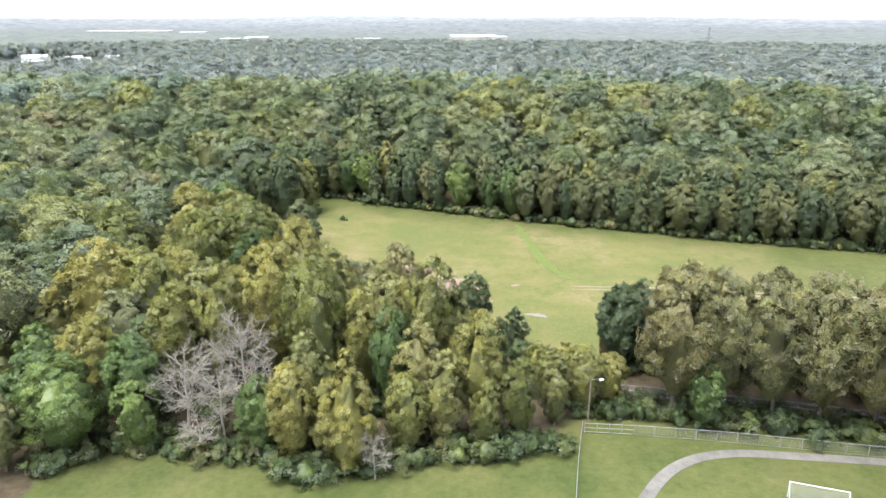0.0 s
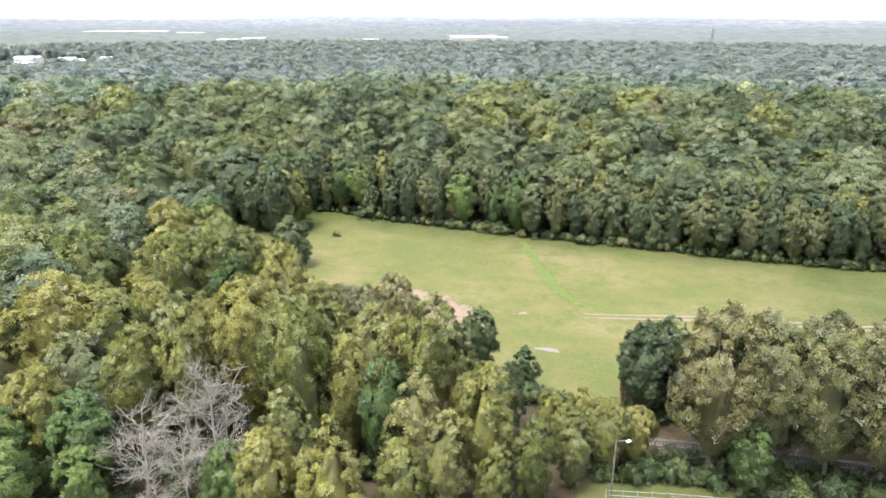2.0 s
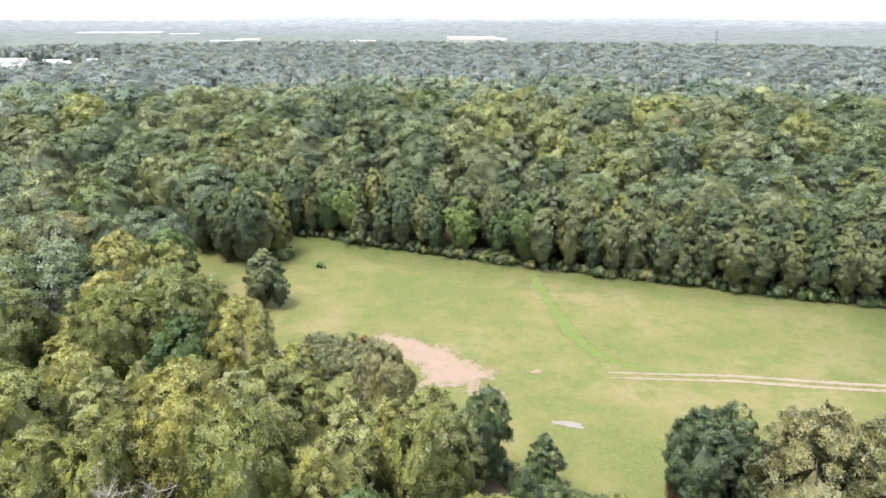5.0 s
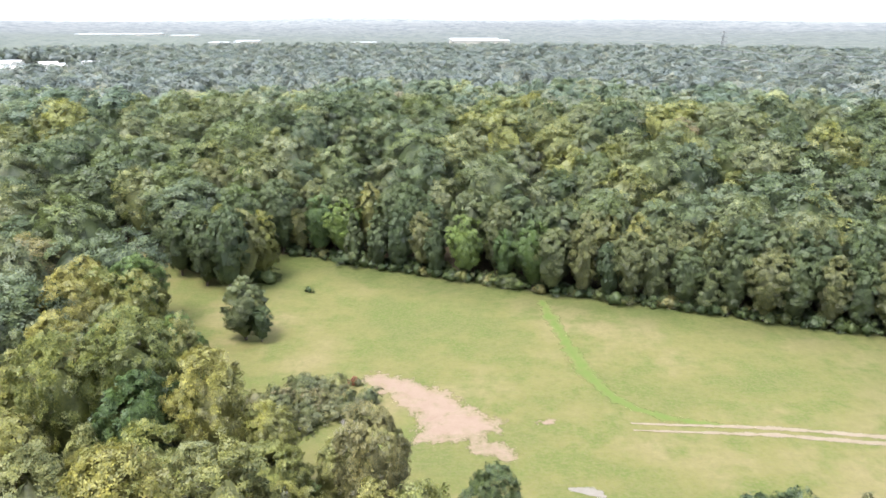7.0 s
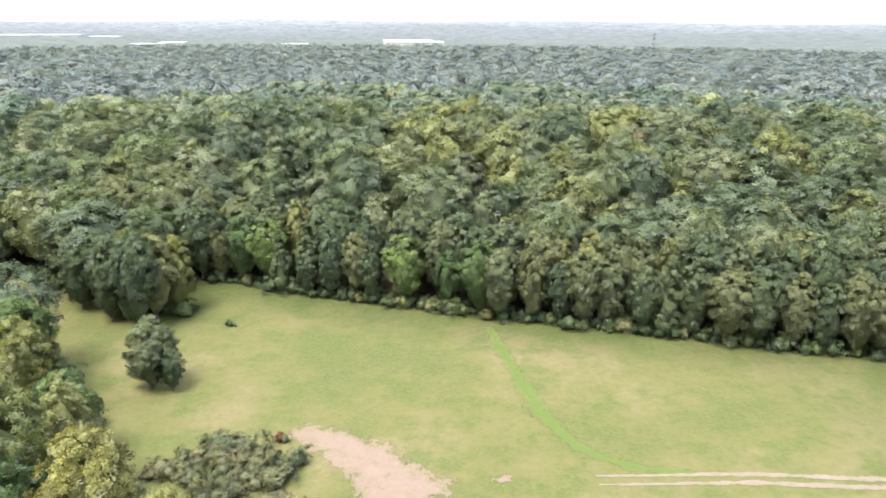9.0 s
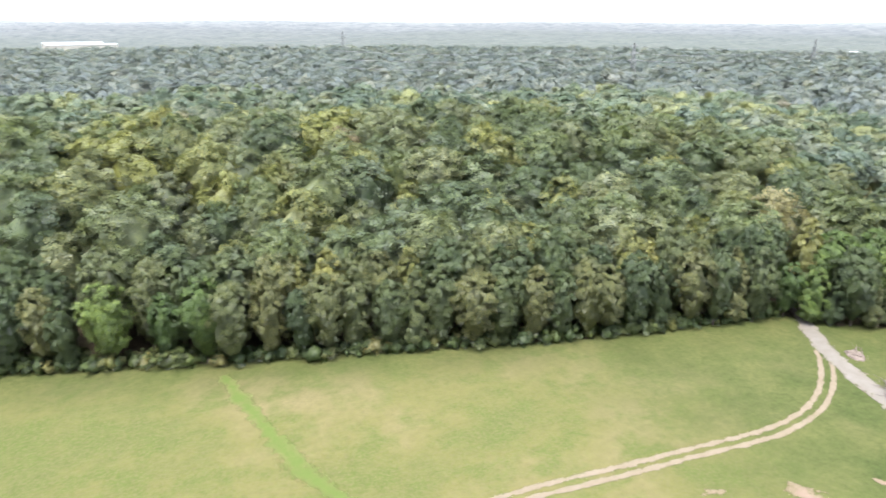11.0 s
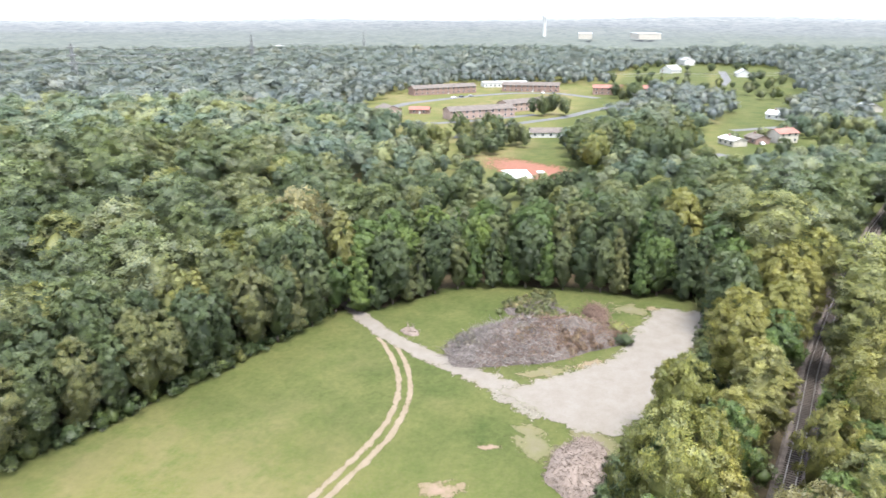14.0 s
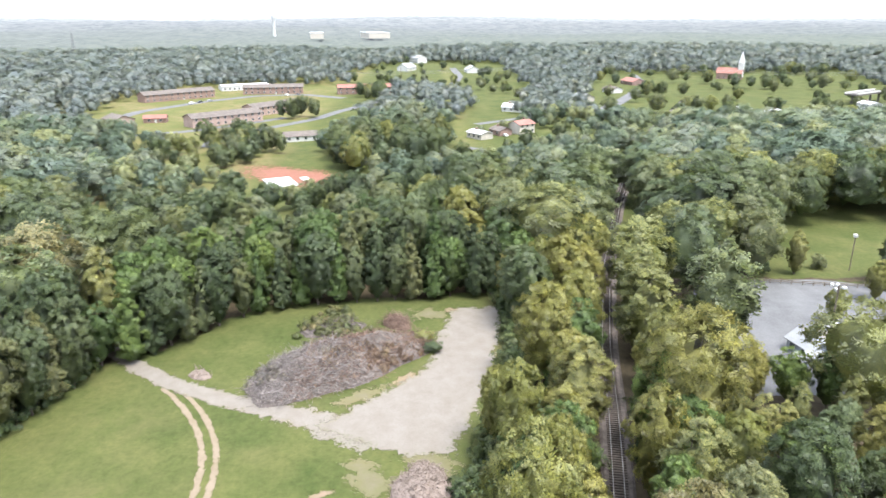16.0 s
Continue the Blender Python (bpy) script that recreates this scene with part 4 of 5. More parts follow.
p = hex_spots(-420, 460, -190, 560, 12.0, 21)
p = p[woodland(p)]
d = np.hypot(p[:, 0], p[:, 1] - 95)
near, mid = p[d < 270], p[(d >= 270) & (d < 460)]
near_shapes = [crown_arrays(k, 40 + i, 74, 660, 0.88, 6, 9, 0.16, hull=0.72, fine=0.65) for i, k in enumerate(("round", "spread", "round", "tall", "spread", "round"))]
mid_shapes = [crown_arrays(k, 60 + i, 40, 210, 1.45, 4, 6, 0.12, hull=0.66, fine=0.7) for i, k in enumerate(("round", "spread", "round", "spread", "spread"))]
far_shapes = [crown_arrays(k, 80 + i, 14, 26, 2.7, 3, 5, 0.25, hull=0.74, fine=0.8) for i, k in enumerate(("round", "spread", "round"))]
plant("near_woods", "dense mixed green summer woods on the rise", near, tall_at(near, 31), near_shapes, 41, wide=(1.0, 1.5))
plant("middle_woods", "mixed green woods beyond the rise, haze painted into the leaves", mid, tall_at(mid, 32), mid_shapes, 42, "hazy_middle", (1.1, 1.6))
p = hex_spots(-950, 1350, -700, 1450, 14.0, 22)
p = p[woodland(p)]
d = np.hypot(p[:, 0], p[:, 1] - 95)
far = p[(d >= 460) & (d < 1150)]
plant("distant_woods", "distant grey-green woods, haze painted into the leaf colour", far, tall_at(far, 33, 14, 23), far_shapes, 43, "distant", (1.3, 1.8))

# Undergrowth along the rims, and rough patches in the clearing.
rng = np.random.RandomState(77)
brush = []
for line, off, gap in ((MEADOW[3:15], 1.6, 1.7), (MEADOW[19:31], 1.5, 2.2), (MEADOW[31:] + MEADOW[:3], 2.0, 2.2), (FIELD[1:8], 1.8, 1.7), (FIELD[8:13], 2.6, 1.6)):
    c, side = resample(line, gap)
    for layer in range(2):
        brush.append(c + side * (off + 2.2 * layer) + rng.uniform(-0.9, 0.9, c.shape))
inner = hex_spots(-72, 16, 90, 180, 4.2, 91)
east = hex_spots(26, 180, 76, 128, 4.2, 92)
east = east[(inside(BELT_EAST, east[:, 0], east[:, 1]) | inside(VERGE, east[:, 0], east[:, 1])) & ~inside(FIELD, east[:, 0], east[:, 1]) & ~inside(LOT, east[:, 0], east[:, 1])]
brush = np.concatenate(brush + [inner[inside(BELT_WEST, inner[:, 0], inner[:, 1])], east])
brush = brush[off_line(RAIL, brush[:, 0], brush[:, 1]) > 3.0]
brush = brush[off_line([(150, 196), (143, 186), (136, 178.5), (129, 170)], brush[:, 0], brush[:, 1]) > 3.6]
bush_shapes = [crown_arrays("bush", 120 + i, 16, 60, 2.8, 4, 6, hull=0.62) for i in range(4)]
plant("undergrowth", "tangled green undergrowth along the rim of the woods", brush, rng.uniform(1.2, 4.0, len(brush)), bush_shapes, 44, "brush", (0.9, 1.7))
# ---------------------------------------------------------------- railway
def part(name, mesh, parent, label=""):
    """One mesh object under a thing or a part."""
    ob = new(name, mesh)
    ob.parent = parent
    return tagged(ob, label)


def boxes(name, items, mat, bevel=0.0):
    """Boxes (centre, size, turn about z) joined in one mesh, with eased edges where asked."""
    bm = bmesh.new()
    for (cx, cy, cz), (sx, sy, sz), turn in items:
        bmesh.ops.create_cube(bm, size=1.0, matrix=pose(cx, cy, cz, 0, 0, turn) @ Matrix.Diagonal((sx, sy, sz, 1)))
    if bevel:
        bmesh.ops.bevel(bm, geom=bm.edges[:], offset=bevel, segments=1, affect="EDGES")
    me = bpy.data.meshes.new(name)
    bm.to_mesh(me)
    bm.free()
    me.materials.append(mat)
    return me


def rod(name, points, radius, mat, sides=6):
    p = np.array(points, float)
    return make_mesh(name, *tube(p, np.full(len(p), radius), sides), [mat], smooth_shade=True)


def swept(line, across, z0, step=2.0):
    """A profile of (across, up) points carried along a line."""
    c, side = resample(line, step)
    prof = np.array(across, float)
    xy = c[:, None] + side[:, None] * prof[None, :, :1]
    zz = height(c[:, 0], c[:, 1])[:, None] + z0 + prof[None, :, 1]
    n, k = len(c), len(prof)
    v = np.concatenate([xy, zz[..., None]], -1).reshape(-1, 3)
    return v, grid_faces(n, k)


railway = new("railway")
tagged(railway, "single rusty railway line on dark timber sleepers", "railway", kind="structure")
part("ballast", make_mesh("ballast", *swept(RAIL, [(-2.7, -0.25), (-1.9, 0.30), (-1.3, 0.36), (1.3, 0.36), (1.9, 0.30), (2.7, -0.25)], 0.0), [M_BALLAST]), railway, "dark stained ballast bed")
for s in (-0.75, 0.75):
    part("rail", make_mesh("rail", *swept(RAIL, [(s - 0.065, 0.48), (s - 0.045, 0.66), (s + 0.045, 0.66), (s + 0.065, 0.48)], 0.0, 1.5), [M_RAIL]), railway, "worn bright steel rail")
c, side = resample(RAIL, 0.62)
sleeper = boxes("sleeper", [((0, 0, 0), (2.55, 0.24, 0.18), 0)], M_SLEEPER, 0.015)
near_set = (c[:, 0] > 62) & (c[:, 0] < 238)
rest = []
for p, s, near_one in zip(c, side, near_set):
    turn = math.degrees(math.atan2(s[1], s[0]))
    if near_one:
        part("sleeper", sleeper, railway).matrix_basis = pose(p[0], p[1], 0.40, 0, 0, turn)
    elif p[0] < 340:
        rest.append(((p[0], p[1], 0.40), (2.55, 0.24, 0.18), turn))
tagged(part("sleeper_run", boxes("sleeper_run", rest, M_SLEEPER), railway, "further dark timber sleepers"), kind="stuff")

# ---------------------------------------------------------------- sports field: fence, gate, path, goal
FENCE = [(29.3, 96.6), (42.6, 95.1), (54.5, 93.1), (65.2, 91.3), (90, 87.0)]
fence = new("chain_link_fence")
tagged(fence, "galvanised chain-link fence along the sports field", "fence")
c, side = resample(FENCE, 3.05)
for p in c:
    part("post", rod("post", [(p[0], p[1], -0.2), (p[0], p[1], 1.86)], 0.055, M_STEEL), fence)
for z, r in ((1.82, 0.045), (0.10, 0.02)):
    part("rail", rod("rail", [(p[0], p[1], z) for p in c], r, M_STEEL), fence)
v = np.array([(p[0], p[1], z) for p in c for z in (0.08, 1.80)])
part("netting", make_mesh("netting", v, grid_faces(len(c), 2), [M_CHAIN]), fence, "woven wire netting")
gate = new("field_gate")
tagged(gate, "wide galvanised tube gate in the fence corner", "gate")
for z in (0.25, 1.0, 1.78):
    part("bar", rod("bar", [(21.6, 97.2, z), (29.3, 96.6, z)], 0.05, M_STEEL), gate)
for k in range(5):
    x = 21.6 + 7.7 * k / 4
    part("upright", rod("upright", [(x, 97.2 - 0.15 * k / 2, 0.0), (x, 97.2 - 0.15 * k / 2, 1.9)], 0.06, M_STEEL), gate)
side_fence = new("side_fence")
tagged(side_fence, "chain-link fence running back from the field gate", "fence")
c2, _ = resample([(21.3, 97.4), (19.3, 89.2), (17.8, 81.3), (14, 62)], 3.05)
for p in c2:
    part("post", rod("post", [(p[0], p[1], -0.2), (p[0], p[1], 1.9)], 0.06, M_STEEL), side_fence)
part("rail", rod("rail", [(p[0], p[1], 1.84) for p in c2], 0.05, M_STEEL), side_fence)
part("netting", make_mesh("netting", np.array([(p[0], p[1], z) for p in c2 for z in (0.08, 1.80)]), grid_faces(len(c2), 2), [M_CHAIN]), side_fence, "woven wire netting")
corner_pole = new("light_pole")
tagged(corner_pole, "grey wooden pole with a white lantern by the gate", "lamp pole")
part("pole", rod("pole", [(22.2, 98.2, 0), (22.3, 98.2, 9.2)], 0.13, M_TIMBER), corner_pole)
part("arm", rod("arm", [(22.3, 98.2, 8.8), (23.4, 97.6, 9.3)], 0.05, M_STEEL), corner_pole)
part("lantern", boxes("lantern", [((23.7, 97.4, 9.3), (0.75, 0.45, 0.3), 30)], M_WHITE, 0.08), corner_pole, "white lantern head")

walkway = new("walkway")
tagged(walkway, "curved concrete walkway with worn slab joints", "path", kind="structure")
c, side = resample([(20, 66), (24, 76), (27.2, 81.4), (31.3, 87.1), (36.8, 91.0), (43.3, 92.3), (53, 91.4), (64.6, 90.2), (82, 87.4)], 1.55)
for (p, q), (s, t) in zip(zip(c[:-1], c[1:]), zip(side[:-1], side[1:])):
    g = (q - p) * 0.008
    corners = [p + g + s * 0.95, p + g - s * 0.95, q - g - t * 0.95, q - g + t * 0.95]
    v = [(*k, z) for z in (-0.1, 0.07) for k in corners]
    f = [(4, 5, 6, 7), (0, 1, 5, 4), (1, 2, 6, 5), (2, 3, 7, 6), (3, 0, 4, 7)]
    part("slab", make_mesh("slab", v, f, [M_CONCRETE]), walkway)
goal = new("football_goal")
tagged(goal, "white steel football goal with a net", "goal")
ga, gb = Vector((46.6, 82.1, 0)), Vector((53.6, 79.9, 0))
back_off = Vector((-0.6, -2.0, 0))
up = Vector((0, 0, 2.44))
for a in (ga, gb):
    part("post", rod("post", [a, a + up], 0.06, M_WHITE, 8), goal)
    part("stay", rod("stay", [a + up, a + back_off], 0.035, M_WHITE), goal)
part("crossbar", rod("crossbar", [ga + up, gb + up], 0.06, M_WHITE, 8), goal)
part("ground_bar", rod("ground_bar", [ga + back_off, gb + back_off], 0.035, M_WHITE), goal)
part("net", make_mesh("net", [ga + up, gb + up, gb + back_off, ga + back_off], [(0, 1, 2, 3)], [M_CHAIN]), goal)

# ---------------------------------------------------------------- clearing: bare earth, heaps
for i, (x, y, rx, ry, turn, mat, words) in enumerate((
        (6, 153, 9, 5, -30, M_CLAY, "thin bare clay at the meadow's edge"), (15.3, 160.7, 3.6, 1.8, 10, M_CLAY, "small bare clay patch"), (19, 143, 3.6, 1.2, -10, M_GRAVEL, "small bare sandy patch"),
        (73.5, 147, 3.2, 1.6, -20, M_CLAY, "small bare sandy patch"), (84.5, 140, 6.5, 4.2, -60, M_CLAY, "broken bare sandy patch"),
        (96.5, 137, 3.2, 1.6, -60, M_CLAY, "small bare sandy patch"), 
        (128.5, 125.5, 9, 4.5, -60, M_CLAY, "reddish trampled earth beside the brush heap"), (160, 116, 7, 3, 80, M_CLAY, "thin trampled ground by the yard"),
        (123, 133.5, 9, 4, -60, M_THIN, "tan trampled earth beside the brush heap"), (104, 122, 9, 6, 60, M_THIN, "thin sandy ground between yard and mulch"), (100, 131, 9, 6, 30, M_THIN, "thin sandy ground between yard and meadow"), (158, 122, 8, 6, 80, M_THIN, "thin pale ground at the yard's end"))):
    ob = new("bare_patch", patch("bare_patch", (x, y), rx, ry, mat, turn, 0.035 + 0.004 * i, 0.35, i + 2))
    tagged(ob, words, "bare earth", kind="structure")
scrape = new("clay_scrape", area("clay_scrape", [(-21, 173.5), (-16, 181), (-8, 179), (1, 173), (6, 167), (12, 162.5), (10, 154.5), (0, 151), (-9, 150), (-9, 160), (-13, 166)], M_CLAY, 0.03, 6.0))
tagged(scrape, "bare pinkish clay scrape in the meadow", "bare earth", kind="structure")
weeds = new("weed_strip", strip("weed_strip", [(20.5, 213), (21.2, 205), (22.8, 193), (23.8, 182), (26.3, 172), (30, 165.5), (36, 161.8), (44, 160)], [4.4, 7.5, 5.2, 8.2, 5, 4.2, 3.6], M_WEEDS, 0.03, ragged=0.12, cross=9))
tagged(weeds, "strip of darker green weeds across the meadow", "weeds", kind="structure")


def heap_mesh(name, centre, rx, ry, tall, turn, mat, seed, lumps=0.25, n=44):
    """A rough heap: an uneven mound that meets the ground at its rim."""
    rng = np.random.RandomState(seed)
    u, v = np.meshgrid(np.linspace(-1, 1, n), np.linspace(-1, 1, n), indexing="ij")
    a = np.arctan2(v, u)
    r = np.sqrt(u * u + v * v) * (1.12 + 0.10 * np.sin(2 * a + seed) + 0.07 * np.sin(3 * a + 2 * seed) + 0.05 * np.sin(7 * a + seed))
    zz = tall * np.clip(1 - r ** 2.2, 0, 1) ** 0.75
    for k in range(40):
        cx, cy, w = rng.uniform(-0.8, 0.8), rng.uniform(-0.8, 0.8), rng.uniform(0.06, 0.3)
        zz = zz + tall * lumps * rng.uniform(-1, 1) * np.exp(-((u - cx) ** 2 + (v - cy) ** 2) / (w * w)) * np.clip(1 - r, 0, 1)
    zz += rng.uniform(-0.04, 0.04, zz.shape) * tall * np.clip(1 - r, 0, 1)
    c, s = math.cos(radians(turn)), math.sin(radians(turn))
    x, y = centre[0] + u * rx * c - v * ry * s, centre[1] + u * rx * s + v * ry * c
    keep = (r < 1.0)
    zz = np.where(keep, np.maximum(zz, -0.05), -0.3)
    return make_mesh(name, np.stack([x, y, zz + height(x, y)], -1).reshape(-1, 3), grid_faces(n, n), [mat], smooth_shade=True), (u, v, zz, x, y)


def sticks(name, field, count, mat, seed, lo, hi, half=None, rad=(0.025, 0.08)):
    """Branches strewn over a heap."""
    rng = np.random.RandomState(seed)
    u, v, zz, x, y = field
    ok = np.argwhere((zz > 0.15) & ((half(u, v)) if half else True))
    out = []
    for i in ok[rng.randint(len(ok), size=count)]:
        a, b = i
        p = np.array([x[a, b], y[a, b], zz[a, b] + rng.uniform(-0.15, 0.25)]) + rng.uniform(-0.5, 0.5, 3) * (1, 1, 0.3)
        d = rng.normal(size=3) * (1, 1, 0.33) + (0, 0, 0.12)
        d = d / np.linalg.norm(d) * rng.uniform(lo, hi)
        mid = p + d / 2 + rng.normal(size=3) * 0.18
        r = rng.uniform(*rad)
        out.append(tube([p, mid, p + d], [r, r * 0.8, r * 0.35], 3))
    return make_mesh(name, *merged(out), [mat])


brush_heap = new("brush_heap")
tagged(brush_heap, "long heap of grey and russet cut branches", "brush heap")
core, field = heap_mesh("mound", (134.9, 138.3), 22.5, 9.6, 2.6, -58, M_HEAPCORE, 9, 1.0)
part("mound", core, brush_heap)
tagged(part("grey_brush", sticks("grey_brush", field, 3000, M_TWIG, 1, 0.8, 3.0, lambda u, v: u < 0.05, (0.025, 0.07)), brush_heap, "bleached grey branches"), kind="stuff")
tagged(part("russet_brush", sticks("russet_brush", field, 2600, M_RUSSET, 2, 0.7, 2.6, lambda u, v: u > -0.4 + 0.3 * v, (0.025, 0.07)), brush_heap, "russet dry branches with dead leaves"), kind="stuff")
rng = np.random.RandomState(12)
uv = rng.uniform(-0.9, 0.9, (330, 2))
uv = uv[np.hypot(uv[:, 0], uv[:, 1]) < 0.92]
ca, sa = math.cos(radians(-58)), math.sin(radians(-58))
uv_xy = np.stack([134.9 + uv[:, 0] * 20 * ca - uv[:, 1] * 8.6 * sa, 138.3 + uv[:, 0] * 20 * sa + uv[:, 1] * 8.6 * ca], 1)
uv_tall = 0.7 + 2.1 * np.clip(1 - (uv ** 2).sum(1), 0, 1) + rng.uniform(0, 0.7, len(uv))
brown = uv[:, 0] > -0.25 + 0.5 * uv[:, 1]
for name, label, some, leaf in (("dead_leaves", "dead russet leaves still on cut boughs", brown, "dead"), ("fine_twigs", "mat of fine bleached twigs", ~brown, "twig")):
    mat_of = plant(name, label, uv_xy[some], uv_tall[some], bush_shapes, 48, leaf, (0.5, 0.9), "")
    mat_of.parent = brush_heap
lv, lf, lb, lp = crown_arrays("bush", 301, 16, 600, 1.1)
for x, y, s, mat in ((144.5, 123.5, 0.22, M_LEAF["pale"]), (140, 121.5, 0.20, M_LEAF["dark"])):
    part("green_bough", make_mesh("green_bough", lv * (s, s, s * 0.55) + (x, y, 0), lf, [mat], points={"bough": lb, "spread": lp}), brush_heap, "wilted green boughs")
for x, y, rx, ry, tall, turn, mat, words, n in ((152.5, 129, 3.6, 2.6, 1.7, 30, M_RUSSET, "small heap of dark red-brown branches", 500),
                                               (150, 142, 7, 4, 1.0, -70, M_HEAPCORE, "low overgrown heap of old branches", 300),
                                               (131, 164, 2.6, 1.9, 0.6, 40, M_MULCH, "low heap of pale gravel and twigs", 60)):
    heap = new("small_heap")
    tagged(heap, words, "brush heap")
    me, fld = heap_mesh("mound", (x, y), rx, ry, tall, turn, mat, n)
    part("mound", me, heap)
    tagged(part("loose_brush", sticks("loose_brush", fld, n, mat, n, 0.6, 2.4), heap), kind="stuff")
mulch = new("mulch_heap")
tagged(mulch, "pale pinkish heap of ground wood mulch", "mulch heap")
me, fld = heap_mesh("mound", (95.5, 122.8), 8.8, 5.0, 2.4, -4, M_MULCH, 15, 0.2)
part("mound", me, mulch)
tagged(part("chipped_wood", sticks("chipped_wood", fld, 1500, M_MULCH, 5, 0.2, 0.9, rad=(0.03, 0.07)), mulch), kind="stuff")
heap_weeds = np.random.RandomState(5).normal(size=(90, 2)) * (4.5, 3) + (150, 141.5)
plant("heap_weeds", "tall weeds and briars growing over old brush", heap_weeds, np.random.RandomState(6).uniform(0.7, 2.2, 90), bush_shapes, 45, "weed", (1.0, 1.6))
thicket = np.concatenate([np.random.RandomState(7).normal(size=(70, 2)) * (5.0, 4.0) + (-25, 163), np.random.RandomState(8).normal(size=(20, 2)) * (3, 2) + (-22, 168)])
plant("thicket", "low green thicket beside the bare clay", thicket, np.random.RandomState(9).uniform(1.2, 3.2, 90), bush_shapes, 46, "weed", (1.0, 1.8))

# Lone trees and shrubs in the meadow.
tree("rim_poplar", -42.2, 191.0, 13.6, 1.45, variant=1)
tree("dark_tree", -38.6, 190.0, 8.0, 1.1, variant=1)
plant("meadow_bush", "small brown-green bush alone in the meadow", np.array([(-34.2, 217.0), (-33.2, 216.6), (-35.0, 217.5)]), np.array([1.7, 1.1, 1.2]), bush_shapes, 47, "brush", (0.8, 1.2))
tree("rust_shrub", 30.5, 121.5, 7.0, 0.5, variant=0)
tree("rust_shrub", -17.5, 172.5, 1.8, 0.9, variant=0)
for x, y, h, kind in ((-62, 226, 19, "dark_tree"), (-56, 223, 20, "poplar"), (-51, 222, 19.5, "oak"), (-47, 225, 18, "poplar"), (-70, 233, 20, "oak"), (-55, 231, 21, "dark_tree")):
    tree(kind, x, y, h, 0.95, variant=1)
# ---------------------------------------------------------------- parking lot
lot = new("parking_lot", make_mesh("parking_lot", [(x, y, 0.05) for x, y in LOT], [tuple(range(len(LOT)))], [M_ASPHALT]))
tagged(lot, "worn grey asphalt parking lot", "parking lot", kind="structure")
lot_fence = new("lot_fence")
tagged(lot_fence, "low timber guard fence along the parking lot", "fence")
c, _ = resample([(178, 56), (176, 40), (172.5, 24), (171, 12)], 2.4)
for p in c:
    part("post", boxes("post", [((p[0] + 0.3, p[1], 0.5), (0.18, 0.18, 1.2), 0)], M_TIMBER, 0.01), lot_fence)
for z in (0.55, 0.95):
    part("board", rod("board", [(p[0] + 0.3, p[1], z) for p in c], 0.10, M_TIMBER, 4), lot_fence)


def gable(name, w, d, h, rise, over, mat, thick=0.15):
    """A pitched roof with overhang; its ridge runs along x."""
    bm = bmesh.new()
    a, b = w / 2 + over, d / 2 + over
    drop = rise * over / (d / 2)
    top = [bm.verts.new((sx * a, y, z)) for sx in (-1, 1) for y, z in ((-b, h - drop), (0, h + rise), (b, h - drop))]
    low = [bm.verts.new((v.co.x, v.co.y, v.co.z - thick)) for v in top]
    for q in ((top[0], top[3], top[4], top[1]), (top[1], top[4], top[5], top[2]), (low[1], low[4], low[3], low[0]), (low[2], low[5], low[4], low[1]),
              (top[0], top[1], low[1], low[0]), (top[1], top[2], low[2], low[1]), (top[4], top[3], low[3], low[4]), (top[5], top[4], low[4], low[5]),
              (top[3], top[0], low[0], low[3]), (top[2], top[5], low[5], low[2])):
        bm.faces.new(q)
    me = bpy.data.meshes.new(name)
    bm.to_mesh(me)
    bm.free()
    me.materials.append(mat)
    return me


def walls(name, w, d, h, rise, mat):
    """Walls with gable ends, ridge along x."""
    v = [(sx * w / 2, sy * d / 2, z) for z in (-0.5, h) for sx, sy in ((-1, -1), (1, -1), (1, 1), (-1, 1))] + [(-w / 2, 0, h + rise), (w / 2, 0, h + rise)]
    bm = bmesh.new()
    vs = [bm.verts.new(p) for p in v]
    for f in ((0, 1, 5, 4), (1, 2, 6, 9, 5), (2, 3, 7, 6), (3, 0, 4, 8, 7)):
        bm.faces.new([vs[i] for i in f])
    me = bpy.data.meshes.new(name)
    bm.to_mesh(me)
    bm.free()
    me.materials.append(mat)
    return me


PANES = {}


def window_mesh(w, h, mat):
    key = (w, h, mat.name)
    if key not in PANES:
        PANES[key] = (boxes("window", [((0, 0, 0), (w + 0.16, 0.10, h + 0.16), 0)], M_WHITE), boxes("pane", [((0, -0.04, 0), (w, 0.08, h), 0)], mat))
    return PANES[key]


